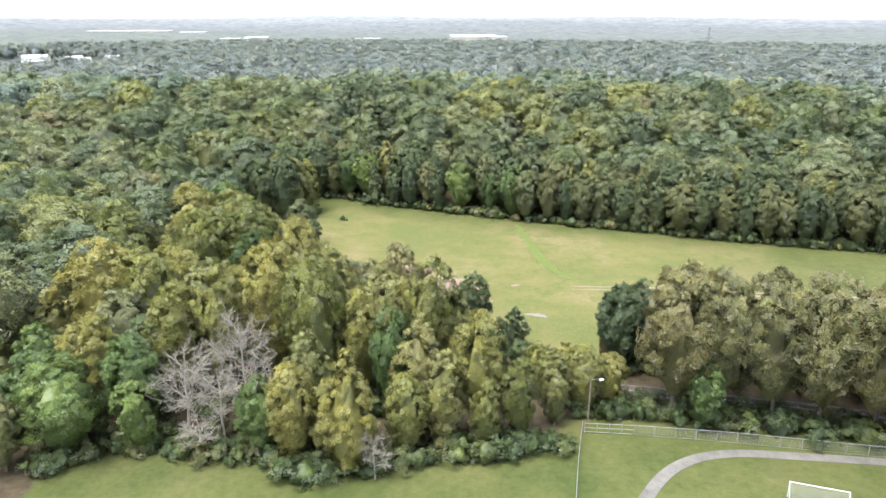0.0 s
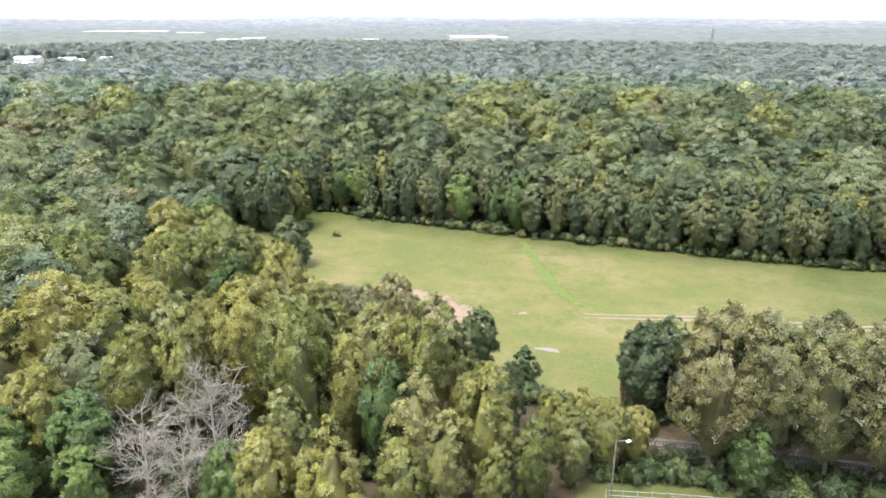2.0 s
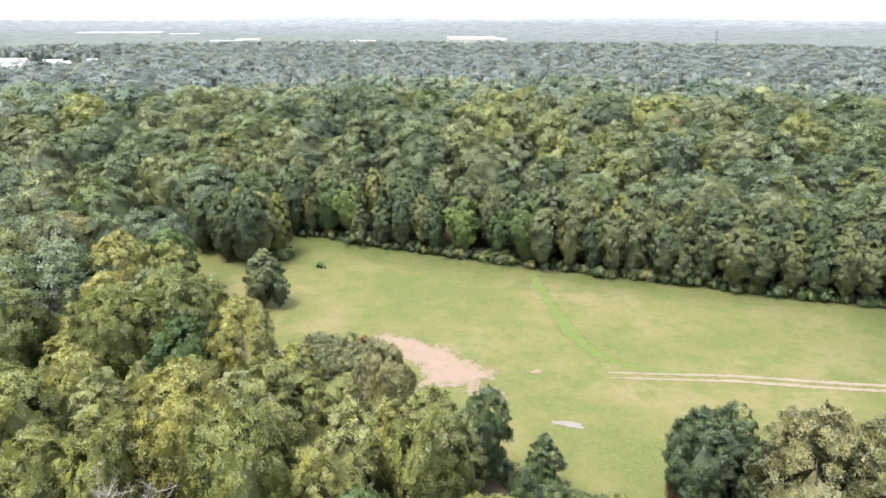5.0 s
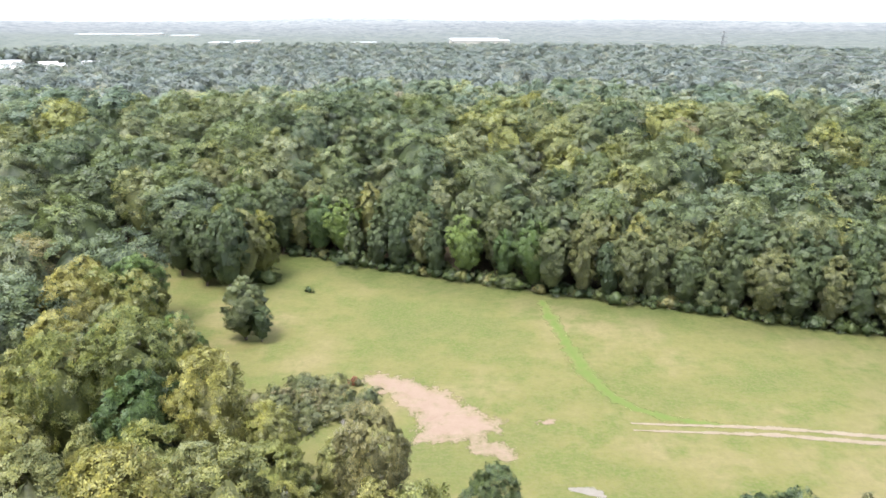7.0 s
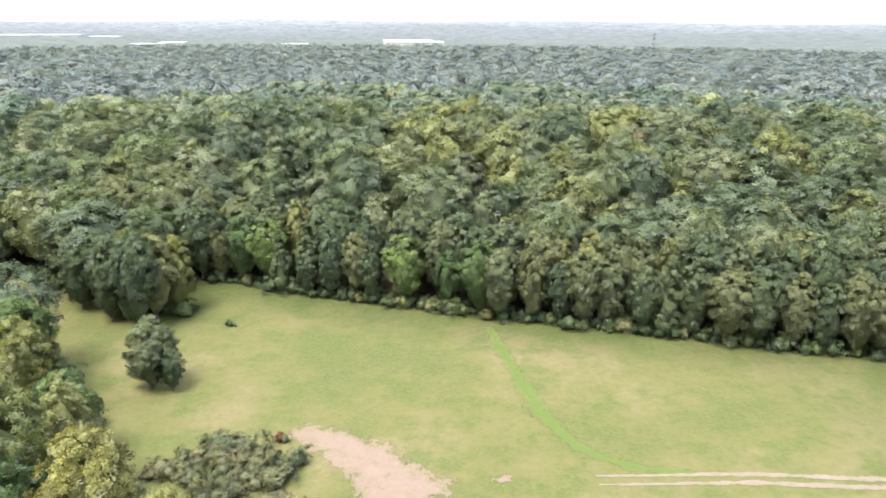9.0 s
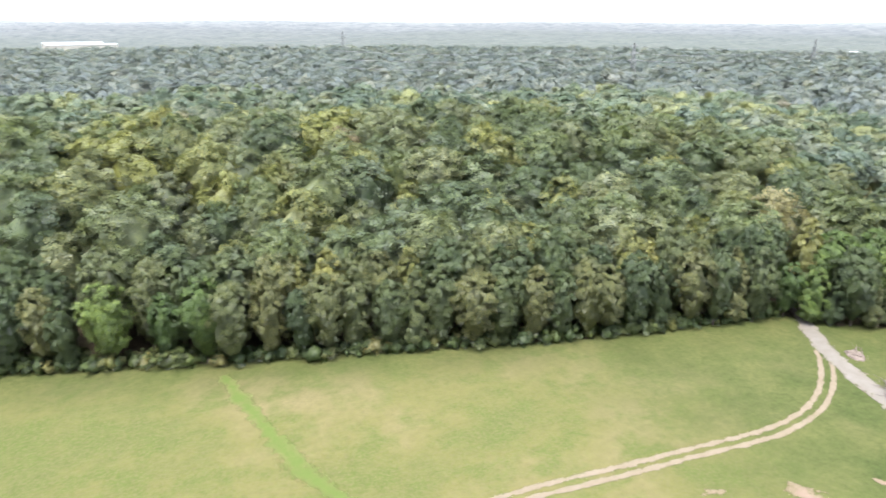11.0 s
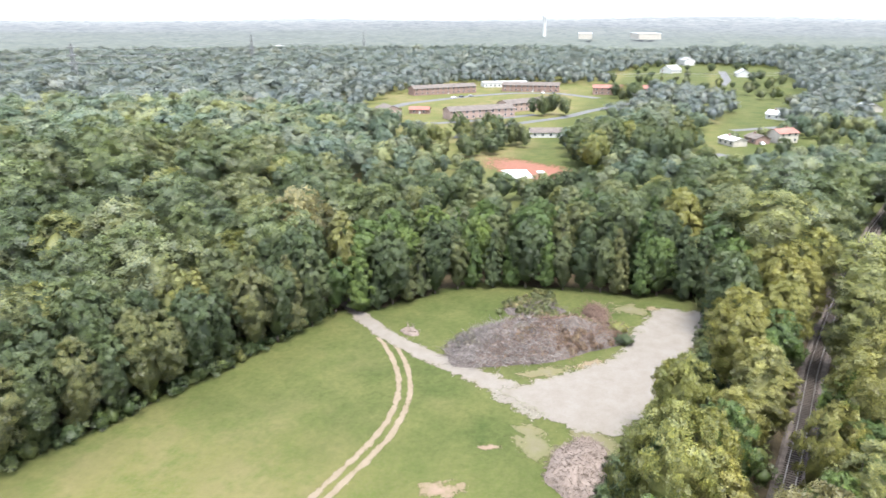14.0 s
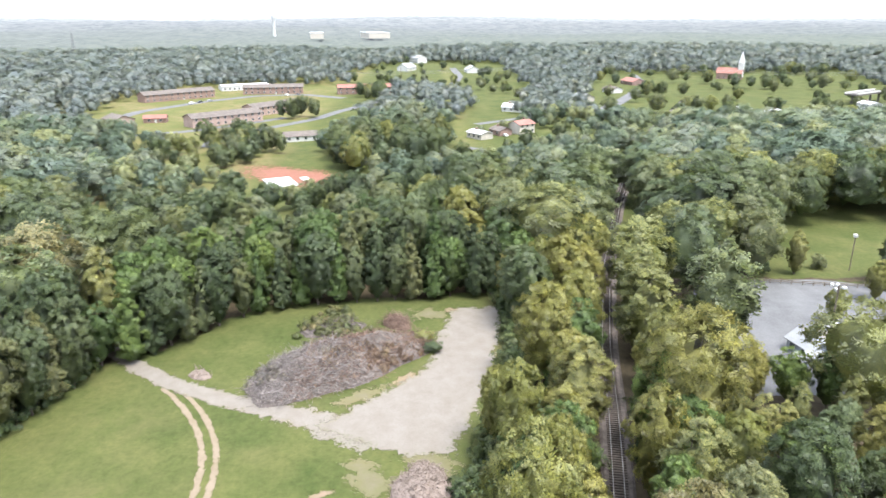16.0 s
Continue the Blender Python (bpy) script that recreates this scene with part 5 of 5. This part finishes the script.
def house(x, y, turn, w, d, h, rise, wall, roof, label, rows=1, cols=4, kind="house", category="house", chimney=False, group="", flat=False):
    """A building: walls, roof, windows with panes, a door."""
    top = new(kind)
    part("wall", walls("wall", w, d, h, 0 if flat else rise, wall), top)
    if flat:
        part("roof", boxes("roof", [((0, 0, h + 0.15), (w + 0.6, d + 0.6, 0.35), 0)], roof), top)
    else:
        r = part("roof", gable("roof", w, d, h, rise, 0.5, roof), top)
        if chimney:
            part("chimney", boxes("chimney", [((w * 0.2, 0.4, h + rise), (0.9, 0.9, 1.8), 0)], M_BRICK), r)
    frame_me, pane_me = window_mesh(1.3, 1.3, M_GLASS)
    for side in (-1, 1):
        for k in range(rows):
            for i in range(cols):
                px = -w / 2 + w * (i + 0.5) / cols
                win = part("window", frame_me, top)
                win.matrix_basis = pose(px, side * (d / 2 + 0.02), 1.6 + k * 2.9, 0, 0, 0 if side < 0 else 180)
                part("pane", pane_me, win)
    part("door", boxes("door", [((w * 0.04, -d / 2 - 0.03, 1.05), (1.0, 0.10, 2.1), 0)], M_WHITE), top)
    top.matrix_basis = pose(x, y, float(height(x, y)), 0, 0, turn)
    return tagged(top, label, category, group)


def car(x, y, turn, mat, label, tall=1.0):
    """A parked car: shaped body, glasshouse, four wheels."""
    top = new("car")
    prof = [(-2.2, 0.35), (-2.25, 0.75), (-2.1, 0.95), (-1.5, 1.0), (-1.0, 1.42 * tall), (0.5, 1.45 * tall), (1.15, 1.0), (2.1, 0.85), (2.25, 0.55), (2.2, 0.35)]
    bm = bmesh.new()
    rows = [[bm.verts.new((px, s * (0.88 if pz < 1.1 else 0.70), pz)) for px, pz in prof] for s in (-1, 1)]
    n = len(prof)
    for i in range(n):
        bm.faces.new((rows[0][i], rows[0][(i + 1) % n], rows[1][(i + 1) % n], rows[1][i]))
    bm.faces.new(rows[0][::-1])
    bm.faces.new(rows[1])
    me = bpy.data.meshes.new("body")
    bm.to_mesh(me)
    bm.free()
    me.materials.append(mat)
    part("body", me, top)
    part("windows", boxes("windows", [((-0.2, 0, 1.2 * tall), (1.7, 1.62, 0.28), 0), ((0.72, 0, 1.18), (0.5, 1.3, 0.25), 0)], M_GLASS), top)
    for sx in (-1.4, 1.35):
        for sy in (-0.86, 0.86):
            part("wheel", rod("wheel", [(sx, sy - 0.11, 0.33), (sx, sy + 0.11, 0.33)], 0.33, M_TYRE, 12), top)
    top.matrix_basis = pose(x, y, float(height(x, y)) + 0.05, 0, 0, turn)
    return tagged(top, label, "car")


M_CARS = [plain("car_white", (0.70, 0.70, 0.70), 0.3, 0.1, 0.05), plain("car_dark", (0.05, 0.055, 0.065), 0.3, 0.2, 0.1), plain("car_red", (0.35, 0.05, 0.04), 0.3, 0.1, 0.1), plain("car_grey", (0.30, 0.31, 0.33), 0.3, 0.3, 0.1)]

# Kiosk, lamp mast, stand and truck by the lot.
kiosk = house(137.5, 49.0, 12, 6.5, 4.6, 2.7, 1.5, M_SIDING, M_GREYROOF, "pale blue-grey kiosk with a gabled roof", 1, 2, "kiosk", "kiosk")
part("awning", boxes("awning", [((0, -3.4, 2.25), (5.4, 2.0, 0.12), 0)], M_GREYROOF), kiosk, "flat grey awning")
part("counter", boxes("counter", [((0, -2.45, 1.0), (5.0, 0.3, 0.1), 0)], M_WHITE), kiosk)
lean_to = house(133.0, 51.8, -78, 5.5, 2.6, 2.2, 0.7, M_SIDING, M_GREYROOF, "low grey ticket hut beside the kiosk", 1, 2, "hut", "hut")
mast = new("floodlight_mast")
tagged(mast, "tall dark pole with white floodlights by the lot", "lamp pole")
part("pole", rod("pole", [(134.5, 47.1, 0), (134.5, 47.1, 7), (134.6, 47.1, 15.5)], 0.17, M_TIMBER, 8), mast)
part("arm", rod("arm", [(133.6, 46.4, 15.0), (135.6, 47.8, 15.0)], 0.07, M_STEEL), mast)
for k, (dx, dy, dz) in enumerate(((-0.8, -0.6, 15.3), (0.2, 0.2, 15.5), (1.0, 0.7, 15.2), (0.9, -0.2, 14.3))):
    part("floodlight", boxes("floodlight", [((134.6 + dx, 47.1 + dy, dz), (0.55, 0.75, 0.55), 30 * k)], M_WHITE, 0.1), mast, "white floodlight head")
mast2 = new("floodlight_mast")
tagged(mast2, "pole with a single white floodlight beyond the lot", "lamp pole")
part("pole", rod("pole", [(184, 14.7, 0), (184, 14.7, 9.5)], 0.14, M_TIMBER, 8), mast2)
part("floodlight", boxes("floodlight", [((184, 14.7, 9.5), (0.9, 0.9, 0.8), 0)], M_WHITE, 0.15), mast2)
stand = new("bleacher")
tagged(stand, "white five-row spectator bleacher on bare sand", "bleacher")
for k in range(5):
    part("bench", boxes("bench", [((146.0 + 0.7 * k, 27.5, 0.5 + 0.4 * k), (0.32, 7.5, 0.06), 0)], M_METALROOF), stand)
for yy in (24.2, 27.5, 30.8):
    part("frame", rod("frame", [(145.7, yy, 0.1), (149.0, yy, 2.1), (149.0, yy, 0)], 0.05, M_STEEL), stand)
sand = new("sand_apron", patch("sand_apron", (141, 38), 13, 8, M_GRAVEL, 60, 0.07, 0.2, 31))
tagged(sand, "pale sandy ground around the kiosk", "bare earth", kind="structure")
car(149.7, 38.5, 70, M_CARS[0], "white pickup parked under a small tree", 1.2)
for x, y, h, kind in ((152, 36, 8, "golden_oak"), (182, 30, 12, "pale_tree"), (181, 47, 9, "olive_oak"), (164, 20, 10, "olive_oak"), (176, 8, 14, "oak"), (186, 22, 4, "shrub"), (183, 38, 4, "shrub")):
    tree(kind, x, y, h, 0.95, variant=0)

# ---------------------------------------------------------------- building site
red_clay = new("red_clay_site", patch("red_clay_site", (298, 177), 42, 22, M_RED, 55, 0.06, 0.2, 5))
tagged(red_clay, "graded red clay of a building site", "building site", kind="structure")
slab = new("foundation_slab", boxes("foundation_slab", [((286.5, 180.5, 0.3), (15, 10.5, 0.5), 25), ((293, 172, 0.25), (5, 3, 0.4), 25)], M_WHITE, 0.03))
tagged(slab, "white new concrete foundation slab", "foundation")

# ---------------------------------------------------------------- apartments and town
APTS = [  # x, y, turn, length, depth, wall, roof
    (446, 246, -47, 45, 12, M_PALEBRICK, M_SHINGLE), (495, 227, -36, 42, 12, M_PALEBRICK, M_SHINGLE), (574, 317, -44, 57, 12, M_BRICK, M_SHINGLE),
    (616, 252, -80, 48, 12, M_BRICK, M_SHINGLE), (430, 302, 45, 16, 12, M_PALEBRICK, M_SHINGLE), (615, 177, -79, 44, 12, M_BRICK, M_REDROOF)]
for x, y, turn, w, d, wall, roof in APTS:
    house(x, y, turn, w, d, 5.6, 2.2, wall, roof, "two-storey brick apartment block with a long low roof", 2, max(3, int(w / 4.5)), "apartment_building", "apartment building", group="apartment blocks")
house(452, 289, -80, 13, 7, 3.0, 1.6, M_BRICK, M_REDROOF, "small brick utility building on the apartment lawn", 1, 2)
house(386, 190, -70, 17, 9, 3.0, 1.8, M_WHITE, M_SHINGLE, "white single-storey house near the apartments", 1, 4)
TOWN = [(378, 222, 20, 9, 7, 2.8, 1.5, M_WHITE, M_GREYROOF), (391, 96, 35, 12, 8, 3.2, 1.2, M_CREAM, M_METALROOF), (402, 84, 30, 10, 8, 3.0, 1.6, M_BRICK, M_SHINGLE),
        (408, 72, -50, 12, 9, 5.4, 1.8, M_CREAM, M_REDROOF), (480, 52, 20, 16, 10, 3.0, 1.8, M_WHITE, M_GREYROOF), (500, 66, 60, 14, 9, 3.2, 2.2, M_WHITE, M_METALROOF),
        (563, 6, 10, 17, 11, 3.2, 2.4, M_CREAM, M_GREYROOF), (690, -66, 15, 22, 13, 3.5, 2.6, M_BRICK, M_REDROOF), (835, 76, 5, 24, 14, 3.6, 4.0, M_WHITE, M_GREYROOF),
        (1000, 139, 30, 22, 14, 7, 3.0, M_WHITE, M_GREYROOF), (862, 150, -30, 20, 14, 4.0, 4.5, M_WHITE, M_GREYROOF), (475, -76, -25, 24, 15, 3.6, 1.2, M_CREAM, M_METALROOF),
        (470, -98, -25, 15, 12, 3.4, 1.0, M_WHITE, M_METALROOF), (343, -38, 15, 12, 9, 3.0, 1.4, M_CREAM, M_GREYROOF), (356, -60, 25, 13, 8, 3.0, 1.6, M_BRICK, M_SHINGLE),
        (498, -175, 10, 12, 9, 5.0, 1.5, M_WHITE, M_METALROOF), (620, -30, 20, 15, 10, 3.2, 2.0, M_WHITE, M_SHINGLE), (640, 20, 40, 14, 10, 3.0, 2.0, M_BRICK, M_SHINGLE),
        (1065, -400, 20, 26, 18, 9, 4.0, M_WHITE, M_METALROOF), (940, -220, 10, 60, 20, 6, 1.0, M_BRICK, M_REDROOF), (905, -140, 10, 40, 18, 5, 1.0, M_WHITE, M_METALROOF),
        (470, 588, 20, 40, 16, 6, 1.0, M_WHITE, M_METALROOF), (1335, 950, 20, 50, 24, 9, 1.0, M_WHITE, M_METALROOF), (590, 320, -30, 36, 12, 4, 1.2, M_CREAM, M_GREYROOF), (650, 285, -60, 40, 14, 4, 1.0, M_WHITE, M_METALROOF),
        (-485, 840, 10, 24, 12, 9, 2, M_WHITE, M_METALROOF), (-470, 900, 30, 20, 12, 9, 3, M_WHITE, M_METALROOF), (-445, 870, 50, 20, 12, 9, 3, M_WHITE, M_METALROOF), (-520, 900, 0, 20, 12, 10, 3, M_WHITE, M_METALROOF),
        (-500, 780, 15, 26, 12, 8, 2, M_WHITE, M_METALROOF), (-455, 790, 5, 22, 12, 8, 2, M_WHITE, M_GREYROOF), (-430, 930, 10, 26, 12, 9, 2, M_WHITE, M_METALROOF), (-540, 940, 10, 30, 14, 9, 2, M_WHITE, M_METALROOF)]
for x, y, turn, w, d, h, rise, wall, roof in TOWN:
    look_of = {"white_paint": "white", "cream_siding": "cream", "red_brown_brick": "red-brick"}[wall.name]
    roof_of = {"grey_brown_shingle": "brown shingle", "pale_grey_roof": "pale grey", "white_metal_roof": "white metal", "faded_red_roof": "faded red"}[roof.name]
    house(x, y, turn, w, d, h, rise, wall, roof, f"{look_of} building with a {roof_of} roof among trees", 1 if h < 5 else 2, max(2, int(w / 4)), group="houses of the town", chimney=w < 16)

church = house(748, -180, 60, 24, 13, 6, 5.0, M_BRICK, M_REDROOF, "brick church with a white steeple", 1, 5, "church", "church")
part("tower", boxes("tower", [((-10, 0, 9), (5, 5, 14), 0)], M_WHITE), church, "white steeple base")
bm = bmesh.new()
bmesh.ops.create_cone(bm, segments=8, radius1=3.0, radius2=0.15, depth=11, matrix=Matrix.Translation((-10, 0, 21.5)), cap_ends=True)
me = bpy.data.meshes.new("spire")
bm.to_mesh(me)
bm.free()
me.materials.append(M_WHITE)
part("spire", me, church, "white pointed spire")
water_tower = new("water_tower")
tagged(water_tower, "tall white water tower on the horizon", "water tower")
wz = np.array([0, 20, 44, 50, 56, 62, 66, 68])
part("shaft", make_mesh("shaft", *tube(np.stack([wz * 0 + 1950, wz * 0 + 528, wz], 1), [4.2, 3.6, 3.6, 5.5, 7.2, 7.0, 4.5, 0.5], 20), [M_WHITE], smooth_shade=True), water_tower)
for x, y, turn, w, d in ((1780, 255, 20, 80, 50), (1760, 390, 10, 70, 30), (-800, 1825, 8, 190, 60), (-600, 1700, 4, 60, 30), (-375, 1270, 0, 50, 30), (-360, 1345, 5, 40, 30), (45, 1380, 3, 100, 40), (35, 1470, 3, 90, 40), (-150, 1275, 0, 40, 20)):
    hall = new("warehouse")
    tagged(hall, "far white-roofed warehouse beyond the woods", "warehouse", "warehouses")
    part("wall", boxes("wall", [((0, 0, 6), (w, d, 12), 0)], M_CREAM), hall)
    part("roof", boxes("roof", [((0, 0, 12.6), (w + 1, d + 1, 1.2), 0)], M_METALROOF), hall)
    hall.matrix_basis = pose(x, y, 8.0, 0, 0, turn)

bridge = new("overpass")
tagged(bridge, "concrete road overpass at the edge of town", "bridge")
part("deck", boxes("deck", [((0, 0, 7), (46, 10, 1.2), 0)], M_CONCRETE), bridge)
for s in (-1, 1):
    part("parapet", boxes("parapet", [((0, s * 4.8, 8.1), (46, 0.3, 1.0), 0)], M_WHITE), bridge)
    for px in (-14, 14):
        part("pier", boxes("pier", [((px, s * 3, 3), (1.2, 1.2, 7), 0)], M_CONCRETE), bridge)
bridge.matrix_basis = pose(545, -200, 0, 0, 0, -55)

ROADS = [([(396, 296), (404, 279), (414, 259), (440, 236), (470, 214)], 7), ([(366, 232), (393, 237), (430, 214), (463, 194), (500, 184), (560, 160), (600, 120)], 7), ([(425, 322), (500, 318), (560, 290), (596, 262), (606, 225), (580, 190)], 9),
         ([(330, 112), (345, 118), (362, 100)], 6), ([(500, 10), (538, -13), (610, -45), (690, -77), (800, -95)], 9), ([(440, 95), (470, 60), (520, 50), (560, 62)], 6), ([(700, 100), (780, 92), (900, 96)], 8)]
for line, w in ROADS:
    ob = new("road", strip("road", line, [w], M_ASPHALT, 0.08, 4.0))
    tagged(ob, "pale worn asphalt street in the town", "road", kind="structure")
rng = np.random.RandomState(99)
for x, y, turn, k in ((442, 252, 60, 0), (408, 272, -30, 1), (545, 297, -30, 0), (552, 293, -30, 1), (560, 288, -30, 3), (600, 238, 30, 0), (604, 230, 30, 1), (590, 160, 30, 0), (586, 166, 30, 1), (582, 172, 30, 3), (594, 154, 30, 2),
                      (497, 44, 10, 0), (372, 205, 30, 0), (368, 214, 10, 3), (396, 82, 20, 0), (330, -45, 10, 3), (336, -52, 30, 0), (345, -20, 30, 1)):
    car(x, y, turn, M_CARS[k], ("white", "dark", "red", "grey")[k] + " car parked beside the street")
# ---------------------------------------------------------------- trees among the houses
def grove(poly, count, low, high, seed, keep=()):
    rng = np.random.RandomState(seed)
    xs, ys = [p[0] for p in poly], [p[1] for p in poly]
    p = np.stack([rng.uniform(min(xs), max(xs), count * 4), rng.uniform(min(ys), max(ys), count * 4)], 1)
    p = p[inside(poly, p[:, 0], p[:, 1])]
    for line, gap in keep:
        p = p[off_line(line, p[:, 0], p[:, 1]) > gap]
    return p[:count], rng.uniform(low, high, min(count, len(p)))


streets = [(line, w / 2 + 3) for line, w in ROADS] + [([(x - 25, y), (x + 6, y)], 14) for x, y, *_ in TOWN]
for name, poly, count, low, high, seed in (("old_town_trees", OLDTOWN, 85, 7, 14, 1), ("suburb_trees", SUBURB, 45, 6, 12, 2), ("yard_trees", YARDS, 10, 7, 13, 4), ("glade_trees", GLADE, 18, 7, 11, 3), ("front_trees", FRONT, 22, 6, 11, 5)):
    p, tall = grove(poly, count, low, high, seed, streets)
    plant(name, "mixed green trees standing among the houses", p, tall[:len(p)], mid_shapes, seed + 60, wide=(1.1, 1.6))
home_trees = np.concatenate([np.random.RandomState(3).normal(size=(26, 2)) * (10, 9) + (356, 214), np.random.RandomState(4).normal(size=(10, 2)) * (7, 7) + (470, 205), np.random.RandomState(5).normal(size=(20, 2)) * (16, 8) + (585, 165)])
plant("home_trees", "garden trees near the apartment blocks", home_trees, np.random.RandomState(6).uniform(8, 14, len(home_trees)), mid_shapes, 70)
clump = np.concatenate([np.random.RandomState(13).normal(size=(34, 2)) * (13, 13) + (338, 138), np.random.RandomState(14).normal(size=(16, 2)) * (9, 9) + (322, 152)])
plant("garden_wood", "dark clump of tall trees beside the red clay site", clump, np.random.RandomState(15).uniform(13, 19, len(clump)), near_shapes, 71)
for x, y, h, w in ((241, 164, 8, 1.4), (248, 161, 9, 1.4), (256, 158.5, 8.5, 1.4), (264, 155, 9, 1.3), (272, 151.5, 8, 1.4)):
    tree("dark_tree", x, y, h, w, variant=2)

# ---------------------------------------------------------------- power lines
def pylon(x, y, turn, tall=42.0):
    top = new("pylon")
    tagged(top, "grey lattice power pylon rising over the woods", "pylon", "pylons")
    for sx in (-1, 1):
        for sy in (-1, 1):
            part("leg", rod("leg", [(sx * 3.2, sy * 3.2, 0), (sx * 1.0, sy * 1.0, tall * 0.65), (sx * 0.5, sy * 0.5, tall)], 0.28, M_STEEL, 4), top)
    for k, z in enumerate((0.66, 0.80, 0.94)):
        part("crossarm", rod("crossarm", [(-8 + k, 0, tall * z), (8 - k, 0, tall * z)], 0.32, M_STEEL, 4), top)
    for k in range(7):
        a, b = tall * k / 8, tall * (k + 1) / 8
        w1, w2 = 3.2 - 2.6 * k / 8, 3.2 - 2.6 * (k + 1) / 8
        for s in (-1, 1):
            part("brace", rod("brace", [(-w1, s * w1, a), (w2, s * w2, b)], 0.16, M_STEEL, 3), top)
            part("brace", rod("brace", [(s * w1, w1, a), (s * w2, -w2, b)], 0.16, M_STEEL, 3), top)
    top.matrix_basis = pose(x, y, float(height(x, y)), 0, 0, turn)


PYLONS = [(377, 1108), (440, 570), (690, 579), (1010, 600)]
LINE = [(200, 1180), (377, 1108), (460, 820), (440, 570)]
for x, y in PYLONS:
    pylon(x, y, 20)
wires = new("power_lines")
tagged(wires, "thin grey power lines slung between pylons", "power line")


def wire(a, b, sag, r=0.09):
    t = np.linspace(0, 1, 14)[:, None]
    p = np.array(a)[None] * (1 - t) + np.array(b)[None] * t
    p[:, 2] -= sag * 4 * (t * (1 - t))[:, 0]
    part("wire", rod("wire", p, r, M_STEEL, 3), wires)


for (ax, ay), (bx, by) in ((PYLONS[1], PYLONS[2]), (PYLONS[2], PYLONS[3]), (PYLONS[0], (150, 1150)), (PYLONS[0], (800, 1050)), (PYLONS[1], (180, 600))):
    for z in (27.7, 33.6, 39.5):
        for o in (-6, 6):
            wire((ax, ay + o, z), (bx, by + o, z), 5)
for o, z in ((0, 14.0), (1.5, 15.0), (0, 12.5)):
    wire((330, 480, z), (640, 345, z), 2, 0.06)
    wire((640, 345, z), (760, -40, z), 4, 0.07)
    wire((760, -40, z), (640, -330, z), 4, 0.07)
poles = [(330, 480), (640, 345), (760, -40), (700, 150), (640, -330)]
for x, y in poles:
    pole = new("utility_pole")
    tagged(pole, "grey wooden utility pole carrying wires", "pole")
    part("pole", rod("pole", [(x, y, 0), (x, y, 15.5)], 0.18, M_TIMBER), pole)
    part("crossarm", rod("crossarm", [(x, y - 1.2, 14.4), (x, y + 1.2, 14.4)], 0.1, M_TIMBER, 4), pole)

# ---------------------------------------------------------------- distance with painted mist
ang = np.radians(np.arange(-62, 150, 0.3))
rad = 1060 * (4850 / 1060) ** np.linspace(0, 1, 105)
A, R = np.meshgrid(ang, rad, indexing="ij")
bx, by = R * np.sin(A), R * np.cos(A) + 60
rng = np.random.RandomState(4)
lump = rng.uniform(0, 1, A.shape)
lump = (lump + np.roll(lump, 1, 0) + np.roll(lump, 1, 1)) / 3
ridges = 6 * np.sin(bx / 210 + 2) * np.sin(by / 260) + 5 * np.sin(bx / 520 + by / 330) + 4 * np.sin(A * 23) * np.sin(R / 400)
bz = height(bx, by) + 3 + 12 * lump + 0.5 * ridges * smooth(R, 1400, 2200) + 13 * smooth(R, 2500, 4700)
bz[:, 0] = -2
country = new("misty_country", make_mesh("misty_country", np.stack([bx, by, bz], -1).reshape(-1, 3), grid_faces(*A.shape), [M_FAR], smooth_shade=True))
tagged(country, "far wooded country, mist painted in its colour and glow", "backdrop", kind="structure")
